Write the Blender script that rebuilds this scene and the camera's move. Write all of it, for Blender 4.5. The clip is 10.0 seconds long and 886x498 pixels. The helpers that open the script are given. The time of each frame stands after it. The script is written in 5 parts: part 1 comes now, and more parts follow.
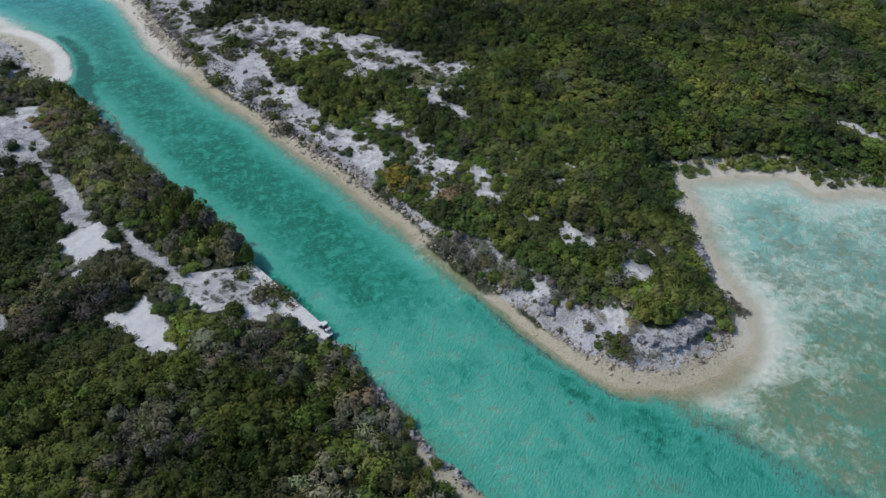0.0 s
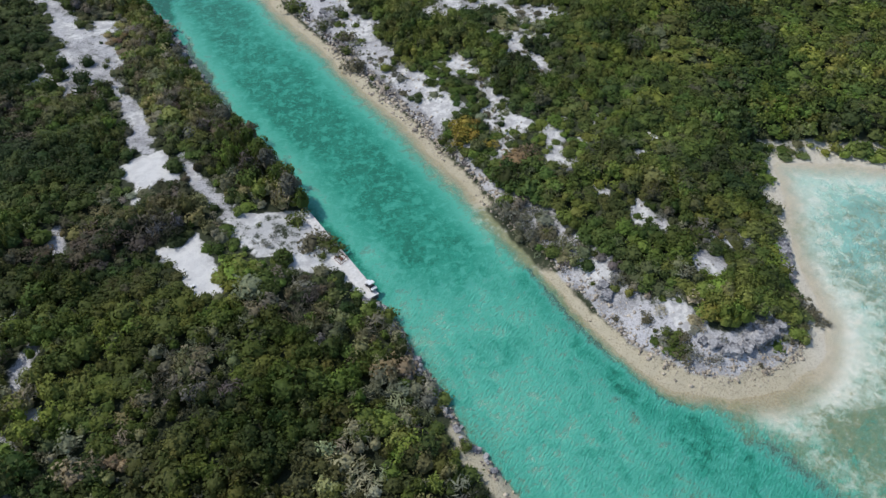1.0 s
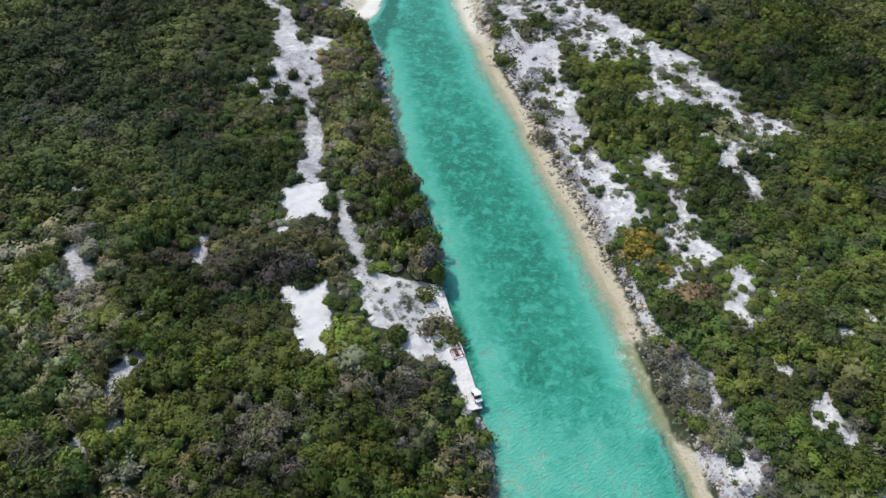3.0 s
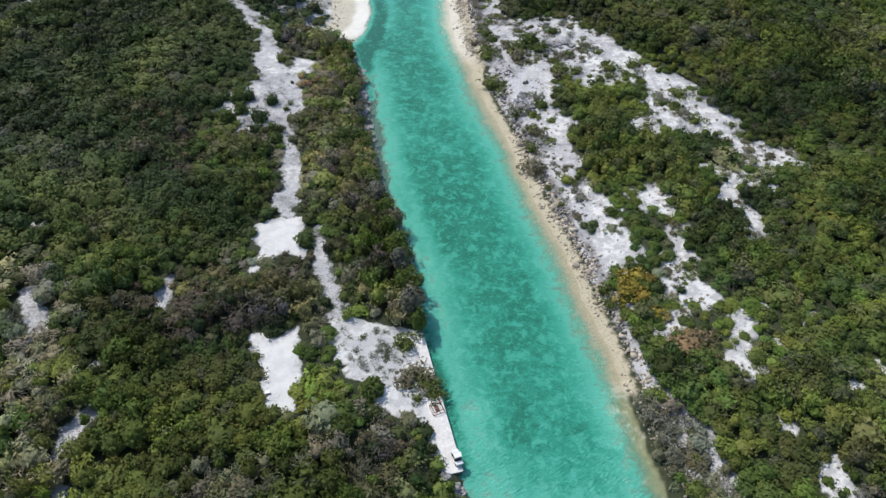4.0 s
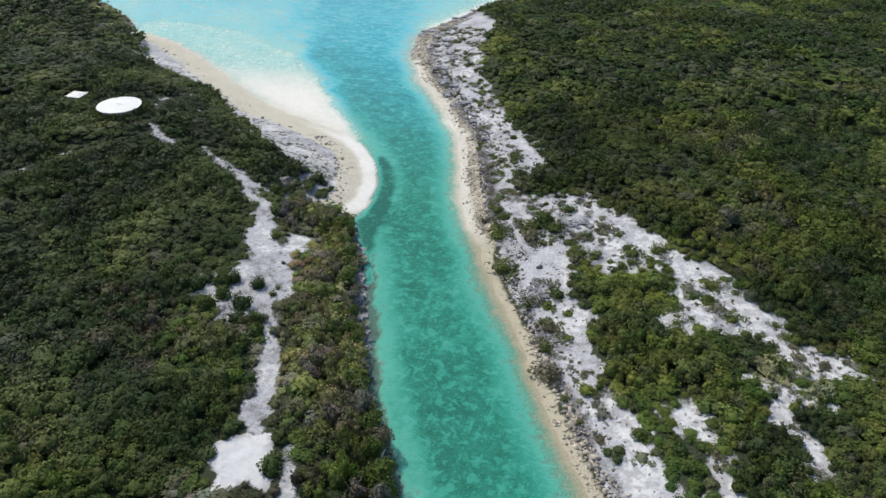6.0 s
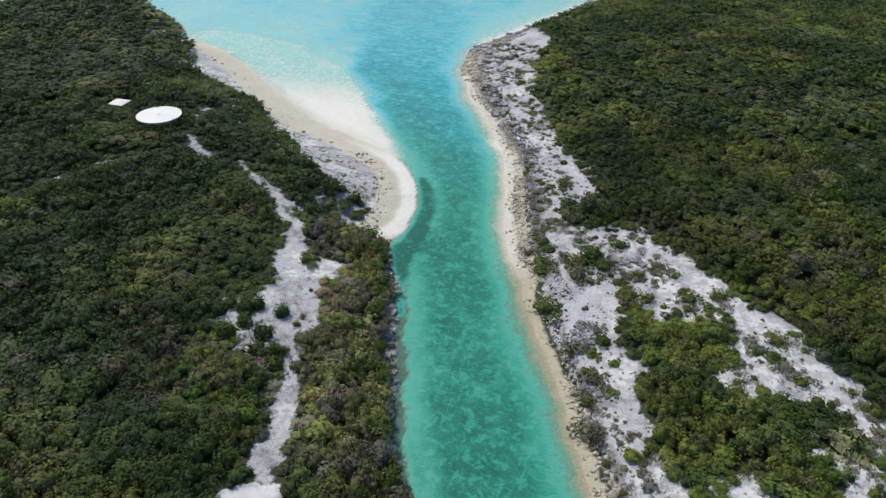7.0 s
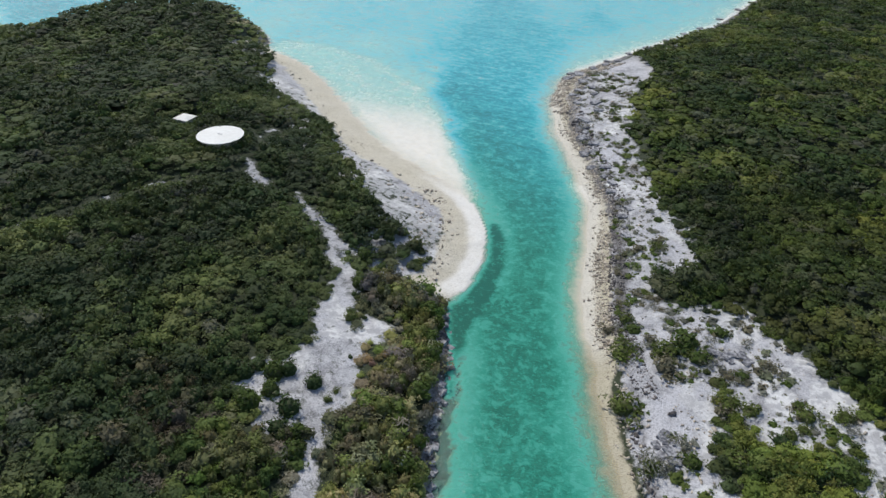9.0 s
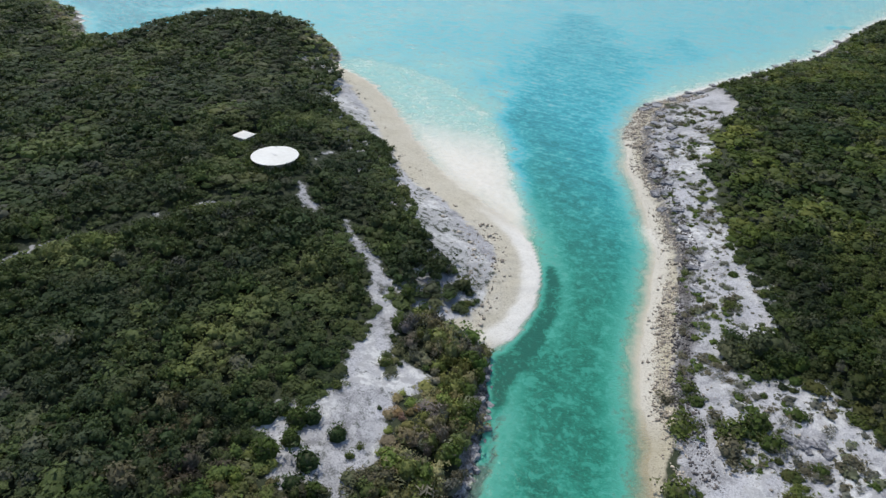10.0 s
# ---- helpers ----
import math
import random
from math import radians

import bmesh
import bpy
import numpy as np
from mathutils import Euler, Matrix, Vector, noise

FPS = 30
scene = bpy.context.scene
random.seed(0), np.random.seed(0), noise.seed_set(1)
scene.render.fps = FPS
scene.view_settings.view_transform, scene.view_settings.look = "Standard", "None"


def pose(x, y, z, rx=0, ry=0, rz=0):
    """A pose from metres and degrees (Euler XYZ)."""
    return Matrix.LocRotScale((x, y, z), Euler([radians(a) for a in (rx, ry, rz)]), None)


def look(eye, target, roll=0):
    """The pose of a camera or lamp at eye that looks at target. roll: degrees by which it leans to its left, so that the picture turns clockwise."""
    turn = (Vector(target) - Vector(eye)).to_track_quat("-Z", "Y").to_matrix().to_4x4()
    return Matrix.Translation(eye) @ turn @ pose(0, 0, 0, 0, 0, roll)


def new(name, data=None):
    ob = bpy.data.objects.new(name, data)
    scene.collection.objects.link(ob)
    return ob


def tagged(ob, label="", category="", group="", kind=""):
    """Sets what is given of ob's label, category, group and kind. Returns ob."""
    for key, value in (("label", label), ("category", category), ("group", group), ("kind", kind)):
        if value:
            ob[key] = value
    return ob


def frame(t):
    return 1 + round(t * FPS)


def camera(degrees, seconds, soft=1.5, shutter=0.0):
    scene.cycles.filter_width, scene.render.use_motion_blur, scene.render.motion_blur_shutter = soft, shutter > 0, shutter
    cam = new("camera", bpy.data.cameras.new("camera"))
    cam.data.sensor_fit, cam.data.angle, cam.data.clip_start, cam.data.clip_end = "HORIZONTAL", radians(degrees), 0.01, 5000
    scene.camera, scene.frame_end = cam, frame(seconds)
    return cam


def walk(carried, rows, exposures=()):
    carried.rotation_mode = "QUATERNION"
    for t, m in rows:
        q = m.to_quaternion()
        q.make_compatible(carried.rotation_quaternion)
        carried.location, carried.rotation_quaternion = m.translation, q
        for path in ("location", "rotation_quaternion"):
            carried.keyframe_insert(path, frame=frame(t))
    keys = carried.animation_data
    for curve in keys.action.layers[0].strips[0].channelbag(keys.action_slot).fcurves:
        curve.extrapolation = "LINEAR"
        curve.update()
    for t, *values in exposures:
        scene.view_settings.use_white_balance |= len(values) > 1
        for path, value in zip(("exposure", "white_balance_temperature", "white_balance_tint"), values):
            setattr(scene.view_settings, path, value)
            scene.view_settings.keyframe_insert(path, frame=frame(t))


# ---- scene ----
cam = camera(66.9, 10.0, soft=1.5)
PATH = [
    (0, (0.901, -0.443, 116.974), (1.406, 0.949, 115.629), 0.6),
    (0.5, (4.601, 4.259, 117.237), (4.996, 5.593, 115.8), 0.6),
    (1, (7.205, 9.55, 117.605), (7.47, 10.853, 116.111), 0.8),
    (1.5, (9.553, 15.205, 117.702), (9.553, 16.522, 116.197), 1.2),
    (2, (12.142, 20.784, 117.868), (11.952, 22.091, 116.366), 1.2),
    (2.5, (13.995, 26.733, 117.982), (13.757, 28.052, 116.498), 1.3),
    (2.7, (14.511, 29.093, 117.944), (14.27, 30.428, 116.474), 1.2),
    (4, (16.751, 45.453, 115.812), (16.506, 46.822, 114.375), 1.4),
    (4.5, (16.954, 52.247, 115.011), (16.706, 53.624, 113.582), 1.3),
    (5, (16.932, 59.234, 114.349), (16.662, 60.691, 113.006), 1.2),
    (5.5, (16.61, 66.588, 113.954), (16.308, 68.155, 112.748), 1.1),
    (5.7, (16.331, 69.45, 113.793), (16.008, 71.047, 112.633), 1.1),
    (7, (14.319, 87.842, 110.863), (13.818, 89.431, 109.756), 1.2),
    (7.5, (13.127, 95.026, 110.154), (12.599, 96.608, 109.05), 1.2),
    (8, (11.618, 102.186, 109.504), (11.069, 103.764, 108.405), 1.3),
    (8.5, (9.511, 109.042, 108.936), (8.922, 110.609, 107.842), 1.5),
    (9, (7.542, 115.923, 108.526), (6.817, 117.438, 107.439), 1.7),
    (9.5, (6.379, 123.174, 108.217), (5.491, 124.606, 107.139), 1.8),
    (10, (5.212, 130.552, 108.211), (4.3, 131.985, 107.156), 1.8),
]
EXPOSURES = [(0.0, -0.57, 6120, 10), (0.5, -0.36, 6260, 10), (1.0, -0.22, 6360, 10), (1.5, -0.08, 6400, 10), (2.5, 0.12, 6430, 10), (4.0, 0.11, 6500, 10), (4.5, 0.05, 6500, 10), (5.5, 0.0, 6500, 10), (7.0, -0.16, 6500, 10), (8.0, -0.2, 6480, 10), (10.0, -0.21, 6400, 10)]
walk(cam, [(t, look(eye, target, roll)) for t, eye, target, roll in PATH], EXPOSURES)

# ---- light ----
SUN_YAW, SUN_HIGH = 56.0, 51.0   # degrees from +y towards -x, and above the horizon
world = bpy.data.worlds.new("sky")
scene.world = world
world.use_nodes = True
wn = world.node_tree.nodes
sky = wn.new("ShaderNodeTexSky")
sky.sky_type = "NISHITA"
sky.sun_disc = False
sky.sun_elevation = radians(SUN_HIGH)
sky.sun_rotation = radians(-SUN_YAW)
world.node_tree.links.new(sky.outputs["Color"], wn["Background"].inputs["Color"])
wn["Background"].inputs["Strength"].default_value = 0.148
sun_data = bpy.data.lights.new("sun", "SUN")
sun_data.energy, sun_data.angle, sun_data.color = 3.12, radians(0.53), (1.0, 0.96, 0.88)
sun = new("sun", sun_data)
to_sun = Vector((-math.sin(radians(SUN_YAW)) * math.cos(radians(SUN_HIGH)), math.cos(radians(SUN_YAW)) * math.cos(radians(SUN_HIGH)), math.sin(radians(SUN_HIGH))))
sun.matrix_world = look(to_sun * 300, (0, 0, 0))


# ---- materials ----
def material(name):
    m = bpy.data.materials.new(name)
    m.use_nodes = True
    m.node_tree.nodes.clear()
    return m


class Nodes:
    """Short hand for building a node tree."""

    def __init__(self, mat):
        self.tree = mat.node_tree

    def add(self, kind, **sockets):
        n = self.tree.nodes.new(kind)
        for k, v in sockets.items():
            self.put(n, k.replace("_", " "), v)
        return n

    def put(self, n, key, v):
        s = n.inputs[int(key[1:])] if key[0] == "i" and key[1:].isdigit() else n.inputs[key]
        if isinstance(v, bpy.types.NodeSocket):
            self.tree.links.new(v, s)
        else:
            s.default_value = v

    def noise(self, scale, detail=4, rough=0.55, at=None, distort=0.0):
        n = self.add("ShaderNodeTexNoise", Scale=scale, Detail=detail, Roughness=rough, Distortion=distort)
        if at is not None:
            self.put(n, "Vector", at)
        return n.outputs["Fac"]

    def place(self):
        return self.add("ShaderNodeNewGeometry").outputs["Position"]

    def attr(self, name):
        n = self.add("ShaderNodeAttribute")
        n.attribute_name = name
        return n

    def math(self, op, a, b=0.0, clamp=False):
        n = self.add("ShaderNodeMath", i0=a, i1=b)
        n.operation, n.use_clamp = op, clamp
        return n.outputs[0]

    def step(self, v, low, high):
        n = self.add("ShaderNodeMapRange", Value=v)
        n.interpolation_type = "SMOOTHSTEP"
        n.inputs["From Min"].default_value, n.inputs["From Max"].default_value = low, high
        return n.outputs[0]

    def mix(self, fac, a, b, mode="MIX"):
        n = self.add("ShaderNodeMix")
        n.data_type, n.blend_type = "RGBA", mode
        self.put(n, "i0", fac)
        for k, v in ((6, a), (7, b)):
            if isinstance(v, bpy.types.NodeSocket):
                self.tree.links.new(v, n.inputs[k])
            else:
                n.inputs[k].default_value = (*v[:3], 1)
        return n.outputs[2]

    def bump(self, height, strength, distance=0.1):
        return self.add("ShaderNodeBump", Strength=strength, Distance=distance, Height=height).outputs["Normal"]

    def out(self, shader):
        o = self.add("ShaderNodeOutputMaterial")
        self.tree.links.new(shader, o.inputs["Surface"])

    def surface(self, color, rough=0.9, normal=None, **more):
        b = self.add("ShaderNodeBsdfPrincipled", Roughness=rough, **more)
        self.put(b, "Base Color", color if isinstance(color, bpy.types.NodeSocket) else (*color, 1))
        if normal is not None:
            self.put(b, "Normal", normal)
        self.out(b.outputs["BSDF"])
        return b


def ground_material():
    m = material("ground")
    n = Nodes(m)
    p = n.place()
    fine, mid, big = n.noise(2.6, 5, 0.65, p), n.noise(0.45, 4, 0.6, p), n.noise(0.07, 3, 0.5, p)
    litter = n.mix(mid, (0.022, 0.032, 0.012), (0.046, 0.056, 0.023))
    litter = n.mix(n.step(fine, 0.56, 0.76), litter, (0.085, 0.08, 0.055))
    rough_ = n.math("SUBTRACT", 1.0, n.math("MULTIPLY", n.attr("clean").outputs["Fac"], 0.72))
    white = n.mix(n.math("MULTIPLY", n.step(mid, 0.42, 0.60), rough_), (0.71, 0.70, 0.675), (0.45, 0.44, 0.435))
    white = n.mix(n.math("MULTIPLY", n.step(fine, 0.52, 0.68), n.math("MULTIPLY", rough_, 0.42)), white, (0.42, 0.41, 0.40))
    white = n.mix(n.math("MULTIPLY", n.step(n.noise(1.1, 4, 0.7, p, 0.6), 0.55, 0.66), n.math("MULTIPLY", rough_, 0.45)), white, (0.33, 0.32, 0.29))
    tan = n.mix(mid, (0.44, 0.39, 0.265), (0.58, 0.525, 0.385))
    pale = n.mix(mid, (0.78, 0.74, 0.655), (0.89, 0.86, 0.79))
    beach = n.mix(n.attr("pale").outputs["Fac"], tan, pale)
    beach = n.mix(n.math("MULTIPLY", n.step(fine, 0.50, 0.64), n.math("SUBTRACT", 0.75, n.math("MULTIPLY", n.attr("pale").outputs["Fac"], 0.5))), beach, (0.30, 0.245, 0.175))
    stone = n.mix(n.step(n.math("ADD", n.math("MULTIPLY", fine, 0.45), n.math("MULTIPLY", n.noise(0.28, 4, 0.6, p, 0.7), 0.55)), 0.40, 0.60), (0.26, 0.255, 0.26), (0.54, 0.53, 0.53))
    stone = n.mix(n.step(big, 0.4, 0.62), stone, n.mix(n.step(fine, 0.30, 0.58), (0.28, 0.275, 0.28), (0.58, 0.57, 0.58)))
    ragged = n.math("ADD", n.math("MULTIPLY", n.math("SUBTRACT", fine, 0.5), 0.5), n.math("MULTIPLY", n.math("SUBTRACT", mid, 0.5), 1.2))

    def cover(name, under, over, soft=0.16):
        v = n.math("ADD", n.attr(name).outputs["Fac"], ragged)
        return n.mix(n.step(v, 0.5 - soft, 0.5 + soft), under, over)

    stone = n.mix(n.math("MULTIPLY", n.attr("dark").outputs["Fac"], 0.95), stone, n.mix(n.step(fine, 0.4, 0.72), (0.07, 0.065, 0.062), (0.26, 0.24, 0.22)))
    c = cover("rock", litter, stone, 0.2)
    c = cover("sand", c, white)
    c = cover("beach", c, beach, 0.3)
    bed = n.mix(n.step(mid, 0.35, 0.65), (0.84, 0.81, 0.74), (0.91, 0.89, 0.84))
    bed = n.mix(n.attr("beach").outputs["Fac"], bed, n.mix(n.attr("pale").outputs["Fac"], n.mix(n.step(fine, 0.4, 0.7), tan, (0.36, 0.30, 0.20)), pale))
    weed = n.mix(n.noise(0.9, 4, 0.6, p), (0.16, 0.18, 0.075), (0.38, 0.39, 0.21))
    patchy = n.math("ADD", n.math("MULTIPLY", n.math("SUBTRACT", n.noise(0.05, 3, 0.6, p), 0.5), 2.6), n.math("MULTIPLY", n.math("SUBTRACT", n.noise(0.48, 8, 0.72, p, 0.6), 0.5), 3.3))
    bed = n.mix(n.math("MULTIPLY", n.step(n.math("ADD", n.attr("weed").outputs["Fac"], patchy), 0.05, 1.0), n.math("MULTIPLY", n.step(n.attr("weed").outputs["Fac"], 0.0, 0.12), 0.95)), bed, weed)
    drowned = n.mix(n.noise(0.8, 5, 0.7, p), (0.018, 0.036, 0.027), (0.075, 0.11, 0.085))
    bed = n.mix(n.step(n.attr("weed").outputs["Fac"], 0.95, 1.15), bed, drowned)
    c = n.mix(n.step(n.attr("wet").outputs["Fac"], 0.2, 0.8), c, bed)
    n.surface(c, 0.92, n.bump(n.math("ADD", fine, mid), 0.55, 0.35))
    return m


def water_material():
    m = material("water")
    n = Nodes(m)
    p = n.place()
    depth = n.attr("depth").outputs["Fac"]
    def swing(v, gain):
        return n.math("MULTIPLY", n.math("SUBTRACT", v, 0.5), gain)

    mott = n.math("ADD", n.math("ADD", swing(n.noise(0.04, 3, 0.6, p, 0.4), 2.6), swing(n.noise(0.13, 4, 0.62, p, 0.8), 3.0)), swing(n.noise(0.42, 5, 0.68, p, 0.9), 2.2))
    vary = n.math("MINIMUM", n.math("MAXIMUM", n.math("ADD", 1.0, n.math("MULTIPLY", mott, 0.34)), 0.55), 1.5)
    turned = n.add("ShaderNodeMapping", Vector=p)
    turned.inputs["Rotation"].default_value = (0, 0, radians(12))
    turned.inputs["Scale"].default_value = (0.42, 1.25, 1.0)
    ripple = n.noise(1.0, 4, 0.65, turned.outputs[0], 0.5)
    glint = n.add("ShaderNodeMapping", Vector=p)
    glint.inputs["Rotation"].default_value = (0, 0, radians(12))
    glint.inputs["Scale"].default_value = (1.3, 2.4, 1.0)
    wavelet_light = n.noise(1.0, 3, 0.6, glint.outputs[0], 0.8)
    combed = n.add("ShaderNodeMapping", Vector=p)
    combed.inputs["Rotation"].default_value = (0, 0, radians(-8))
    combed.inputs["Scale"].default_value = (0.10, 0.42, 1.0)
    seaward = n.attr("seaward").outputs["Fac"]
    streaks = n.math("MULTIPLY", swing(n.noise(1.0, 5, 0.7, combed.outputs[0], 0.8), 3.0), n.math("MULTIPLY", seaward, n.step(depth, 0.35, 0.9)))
    # ripple and wavelet light and shade go into the colour by varying the depth
    vary = n.math("ADD", n.math("ADD", vary, n.math("ADD", swing(ripple, 0.25), swing(wavelet_light, 0.6))), streaks)
    rows_ = n.add("ShaderNodeMapping", Vector=p)           # wind ripples, freshest over the southern shallows; their light and dark tints the water
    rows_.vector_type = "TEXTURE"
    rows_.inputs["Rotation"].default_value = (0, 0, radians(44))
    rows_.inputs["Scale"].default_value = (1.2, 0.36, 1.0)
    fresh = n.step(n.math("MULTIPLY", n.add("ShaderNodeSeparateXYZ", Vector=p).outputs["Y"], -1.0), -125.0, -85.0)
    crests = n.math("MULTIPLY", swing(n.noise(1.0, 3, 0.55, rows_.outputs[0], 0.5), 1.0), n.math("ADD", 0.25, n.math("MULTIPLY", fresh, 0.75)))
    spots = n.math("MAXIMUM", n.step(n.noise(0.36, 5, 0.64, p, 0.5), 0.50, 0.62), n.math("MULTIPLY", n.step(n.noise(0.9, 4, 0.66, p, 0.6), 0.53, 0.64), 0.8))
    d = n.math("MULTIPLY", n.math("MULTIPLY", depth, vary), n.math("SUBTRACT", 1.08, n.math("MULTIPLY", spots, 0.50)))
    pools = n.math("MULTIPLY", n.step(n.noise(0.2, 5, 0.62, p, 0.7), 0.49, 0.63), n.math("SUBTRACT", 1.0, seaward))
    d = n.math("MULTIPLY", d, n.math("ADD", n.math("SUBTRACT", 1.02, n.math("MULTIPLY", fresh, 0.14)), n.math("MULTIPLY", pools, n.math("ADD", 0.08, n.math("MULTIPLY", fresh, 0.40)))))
    # light and dark of the crests painted into the water colour as depth
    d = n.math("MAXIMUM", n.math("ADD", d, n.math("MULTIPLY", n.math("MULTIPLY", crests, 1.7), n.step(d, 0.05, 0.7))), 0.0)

    def tones(rows):
        ramp = n.add("ShaderNodeValToRGB", Fac=n.math("DIVIDE", d, 4.0))
        e = ramp.color_ramp.elements
        e[0].position, e[0].color = rows[0][0], (*rows[0][1], 1)
        e[1].position, e[1].color = rows[-1][0], (*rows[-1][1], 1)
        for at, col in rows[1:-1]:
            e.new(at).color = (*col, 1)
        return ramp.outputs["Color"]

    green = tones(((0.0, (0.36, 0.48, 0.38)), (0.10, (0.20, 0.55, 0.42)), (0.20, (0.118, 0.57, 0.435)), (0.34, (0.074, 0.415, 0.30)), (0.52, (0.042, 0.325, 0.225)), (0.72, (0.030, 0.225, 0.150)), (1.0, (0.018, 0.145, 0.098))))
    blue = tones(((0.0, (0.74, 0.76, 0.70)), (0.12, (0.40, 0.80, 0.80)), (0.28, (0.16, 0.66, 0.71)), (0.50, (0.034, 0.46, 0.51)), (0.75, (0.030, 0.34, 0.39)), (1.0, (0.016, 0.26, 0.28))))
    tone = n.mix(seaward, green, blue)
    chop = n.math("ADD", n.math("MULTIPLY", ripple, 0.9), n.math("ADD", n.math("MULTIPLY", n.noise(1.5, 4, 0.7, p, 0.4), 0.9), n.math("MULTIPLY", crests, 1.6)))
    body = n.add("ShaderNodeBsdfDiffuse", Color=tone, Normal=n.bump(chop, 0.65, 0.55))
    veil = n.math("SUBTRACT", 1.0, n.math("POWER", 2.718, n.math("MULTIPLY", d, -1.5)))
    clear = n.add("ShaderNodeBsdfTransparent", Color=n.mix(n.step(d, 0.0, 0.5), (1.0, 1.0, 1.0), (0.62, 0.94, 0.86)))
    under = n.add("ShaderNodeMixShader", Fac=veil, i1=clear.outputs[0], i2=body.outputs[0])
    wave = n.math("ADD", n.math("ADD", n.noise(1.5, 3, 0.6, p, 0.3), ripple), n.math("MULTIPLY", n.noise(0.3, 2, 0.5, p), 1.8))
    nrm = n.bump(wave, 0.3, 0.3)
    gloss = n.add("ShaderNodeBsdfGlossy", Roughness=0.2, Normal=nrm)
    fres = n.add("ShaderNodeFresnel", IOR=1.33, Normal=nrm)
    both = n.add("ShaderNodeMixShader", Fac=fres.outputs[0], i1=under.outputs[0], i2=gloss.outputs[0])
    n.out(both.outputs[0])
    return m


def leaf_material():
    m = material("foliage")
    n = Nodes(m)
    tint = n.attr("tint").outputs["Color"]
    geo = n.add("ShaderNodeNewGeometry")
    hsv = n.add("ShaderNodeHueSaturation", Color=tint)
    grain = n.noise(3.2, 4, 0.75, geo.outputs["Position"])
    n.put(hsv, "Value", n.math("MULTIPLY", n.math("ADD", 0.87, n.math("MULTIPLY", geo.outputs["Random Per Island"], 0.26)), n.math("ADD", 0.1, n.math("MULTIPLY", grain, 1.8))))
    c = hsv.outputs["Color"]
    b = n.add("ShaderNodeBsdfPrincipled", Base_Color=c, Roughness=0.68)
    b.inputs["Specular IOR Level"].default_value = 0.16
    t = n.add("ShaderNodeBsdfTranslucent", Color=n.mix(0.4, c, (0.13, 0.17, 0.05)))
    n.out(n.add("ShaderNodeMixShader", Fac=0.28, i1=b.outputs[0], i2=t.outputs[0]).outputs[0])
    return m


def plain(name, a, b, scale=3.0, rough=0.7, metal=0.0, bump=0.2):
    m = material(name)
    n = Nodes(m)
    p = n.place()
    f = n.noise(scale, 5, 0.6, p)
    g = n.noise(scale * 0.18, 3, 0.5, p)
    c = n.mix(n.step(n.math("ADD", n.math("MULTIPLY", f, 0.6), n.math("MULTIPLY", g, 0.4)), 0.38, 0.64), a, b)
    n.surface(c, rough, n.bump(f, bump, 0.05), Metallic=metal)
    return m


def stone_material():
    m = material("stone")
    n = Nodes(m)
    p = n.place()
    r = n.add("ShaderNodeObjectInfo").outputs["Random"]
    i = n.add("ShaderNodeNewGeometry").outputs["Random Per Island"]
    v = n.math("FRACT", n.math("ADD", r, i))
    c = n.mix(n.math("POWER", v, 1.2), (0.25, 0.215, 0.17), (0.60, 0.52, 0.41))
    c = n.mix(n.step(n.noise(1.7, 5, 0.65, p), 0.54, 0.74), c, (0.16, 0.145, 0.125))
    n.surface(c, 0.9, n.bump(n.noise(4.0, 4, 0.6, p), 0.4, 0.08))
    return m


GROUND, WATER, LEAF, STONE = ground_material(), water_material(), leaf_material(), stone_material()
CONCRETE = plain("weathered_concrete", (0.62, 0.60, 0.57), (0.80, 0.78, 0.75), 1.5, 0.85)
QUAY = plain("stained_concrete", (0.05, 0.055, 0.05), (0.16, 0.155, 0.14), 1.2, 0.8)
ROOF = plain("white_roof_paint", (0.74, 0.725, 0.665), (0.81, 0.80, 0.745), 0.8, 0.6, 0, 0.1)
WHITE = plain("white_gelcoat", (0.78, 0.78, 0.78), (0.84, 0.84, 0.84), 6, 0.3, 0, 0.02)
BLACK = plain("black_rubber", (0.015, 0.015, 0.016), (0.03, 0.03, 0.032), 8, 0.7, 0, 0.1)
RUST = plain("rusty_steel", (0.12, 0.05, 0.03), (0.24, 0.12, 0.08), 6, 0.8, 0.3, 0.3)
SHINGLE = plain("dark_shingle", (0.05, 0.045, 0.045), (0.20, 0.175, 0.16), 1.4, 0.9, 0, 0.5)
LEDGE = plain("weathered_limestone", (0.09, 0.09, 0.10), (0.46, 0.45, 0.45), 1.6, 0.9, 0, 0.8)
BARK = plain("grey_bark", (0.13, 0.11, 0.09), (0.27, 0.24, 0.21), 6, 0.9, 0, 0.4)


# ---- plan ----
class Lattice:
    """Smooth repeatable noise over the plan, about 0 to 1."""

    def __init__(self, seed):
        self.grid = np.random.RandomState(seed).rand(256, 256)

    def one(self, x, y):
        i, j = np.floor(x).astype(int), np.floor(y).astype(int)
        u, v = x - i, y - j
        u, v = u * u * (3 - 2 * u), v * v * (3 - 2 * v)
        g = self.grid
        i0, j0, i1, j1 = i % 256, j % 256, (i + 1) % 256, (j + 1) % 256
        return (g[i0, j0] * (1 - u) + g[i1, j0] * u) * (1 - v) + (g[i0, j1] * (1 - u) + g[i1, j1] * u) * v

    def __call__(self, x, y, size, octaves=3):
        total, weight, w = 0.0, 0.0, 1.0
        for k in range(octaves):
            total = total + w * self.one(x / size * 2**k + 17.3 * k, y / size * 2**k + 5.1 * k)
            weight += w
            w *= 0.5
        return total / weight


N1, N2, N3, N4 = Lattice(11), Lattice(12), Lattice(13), Lattice(14)


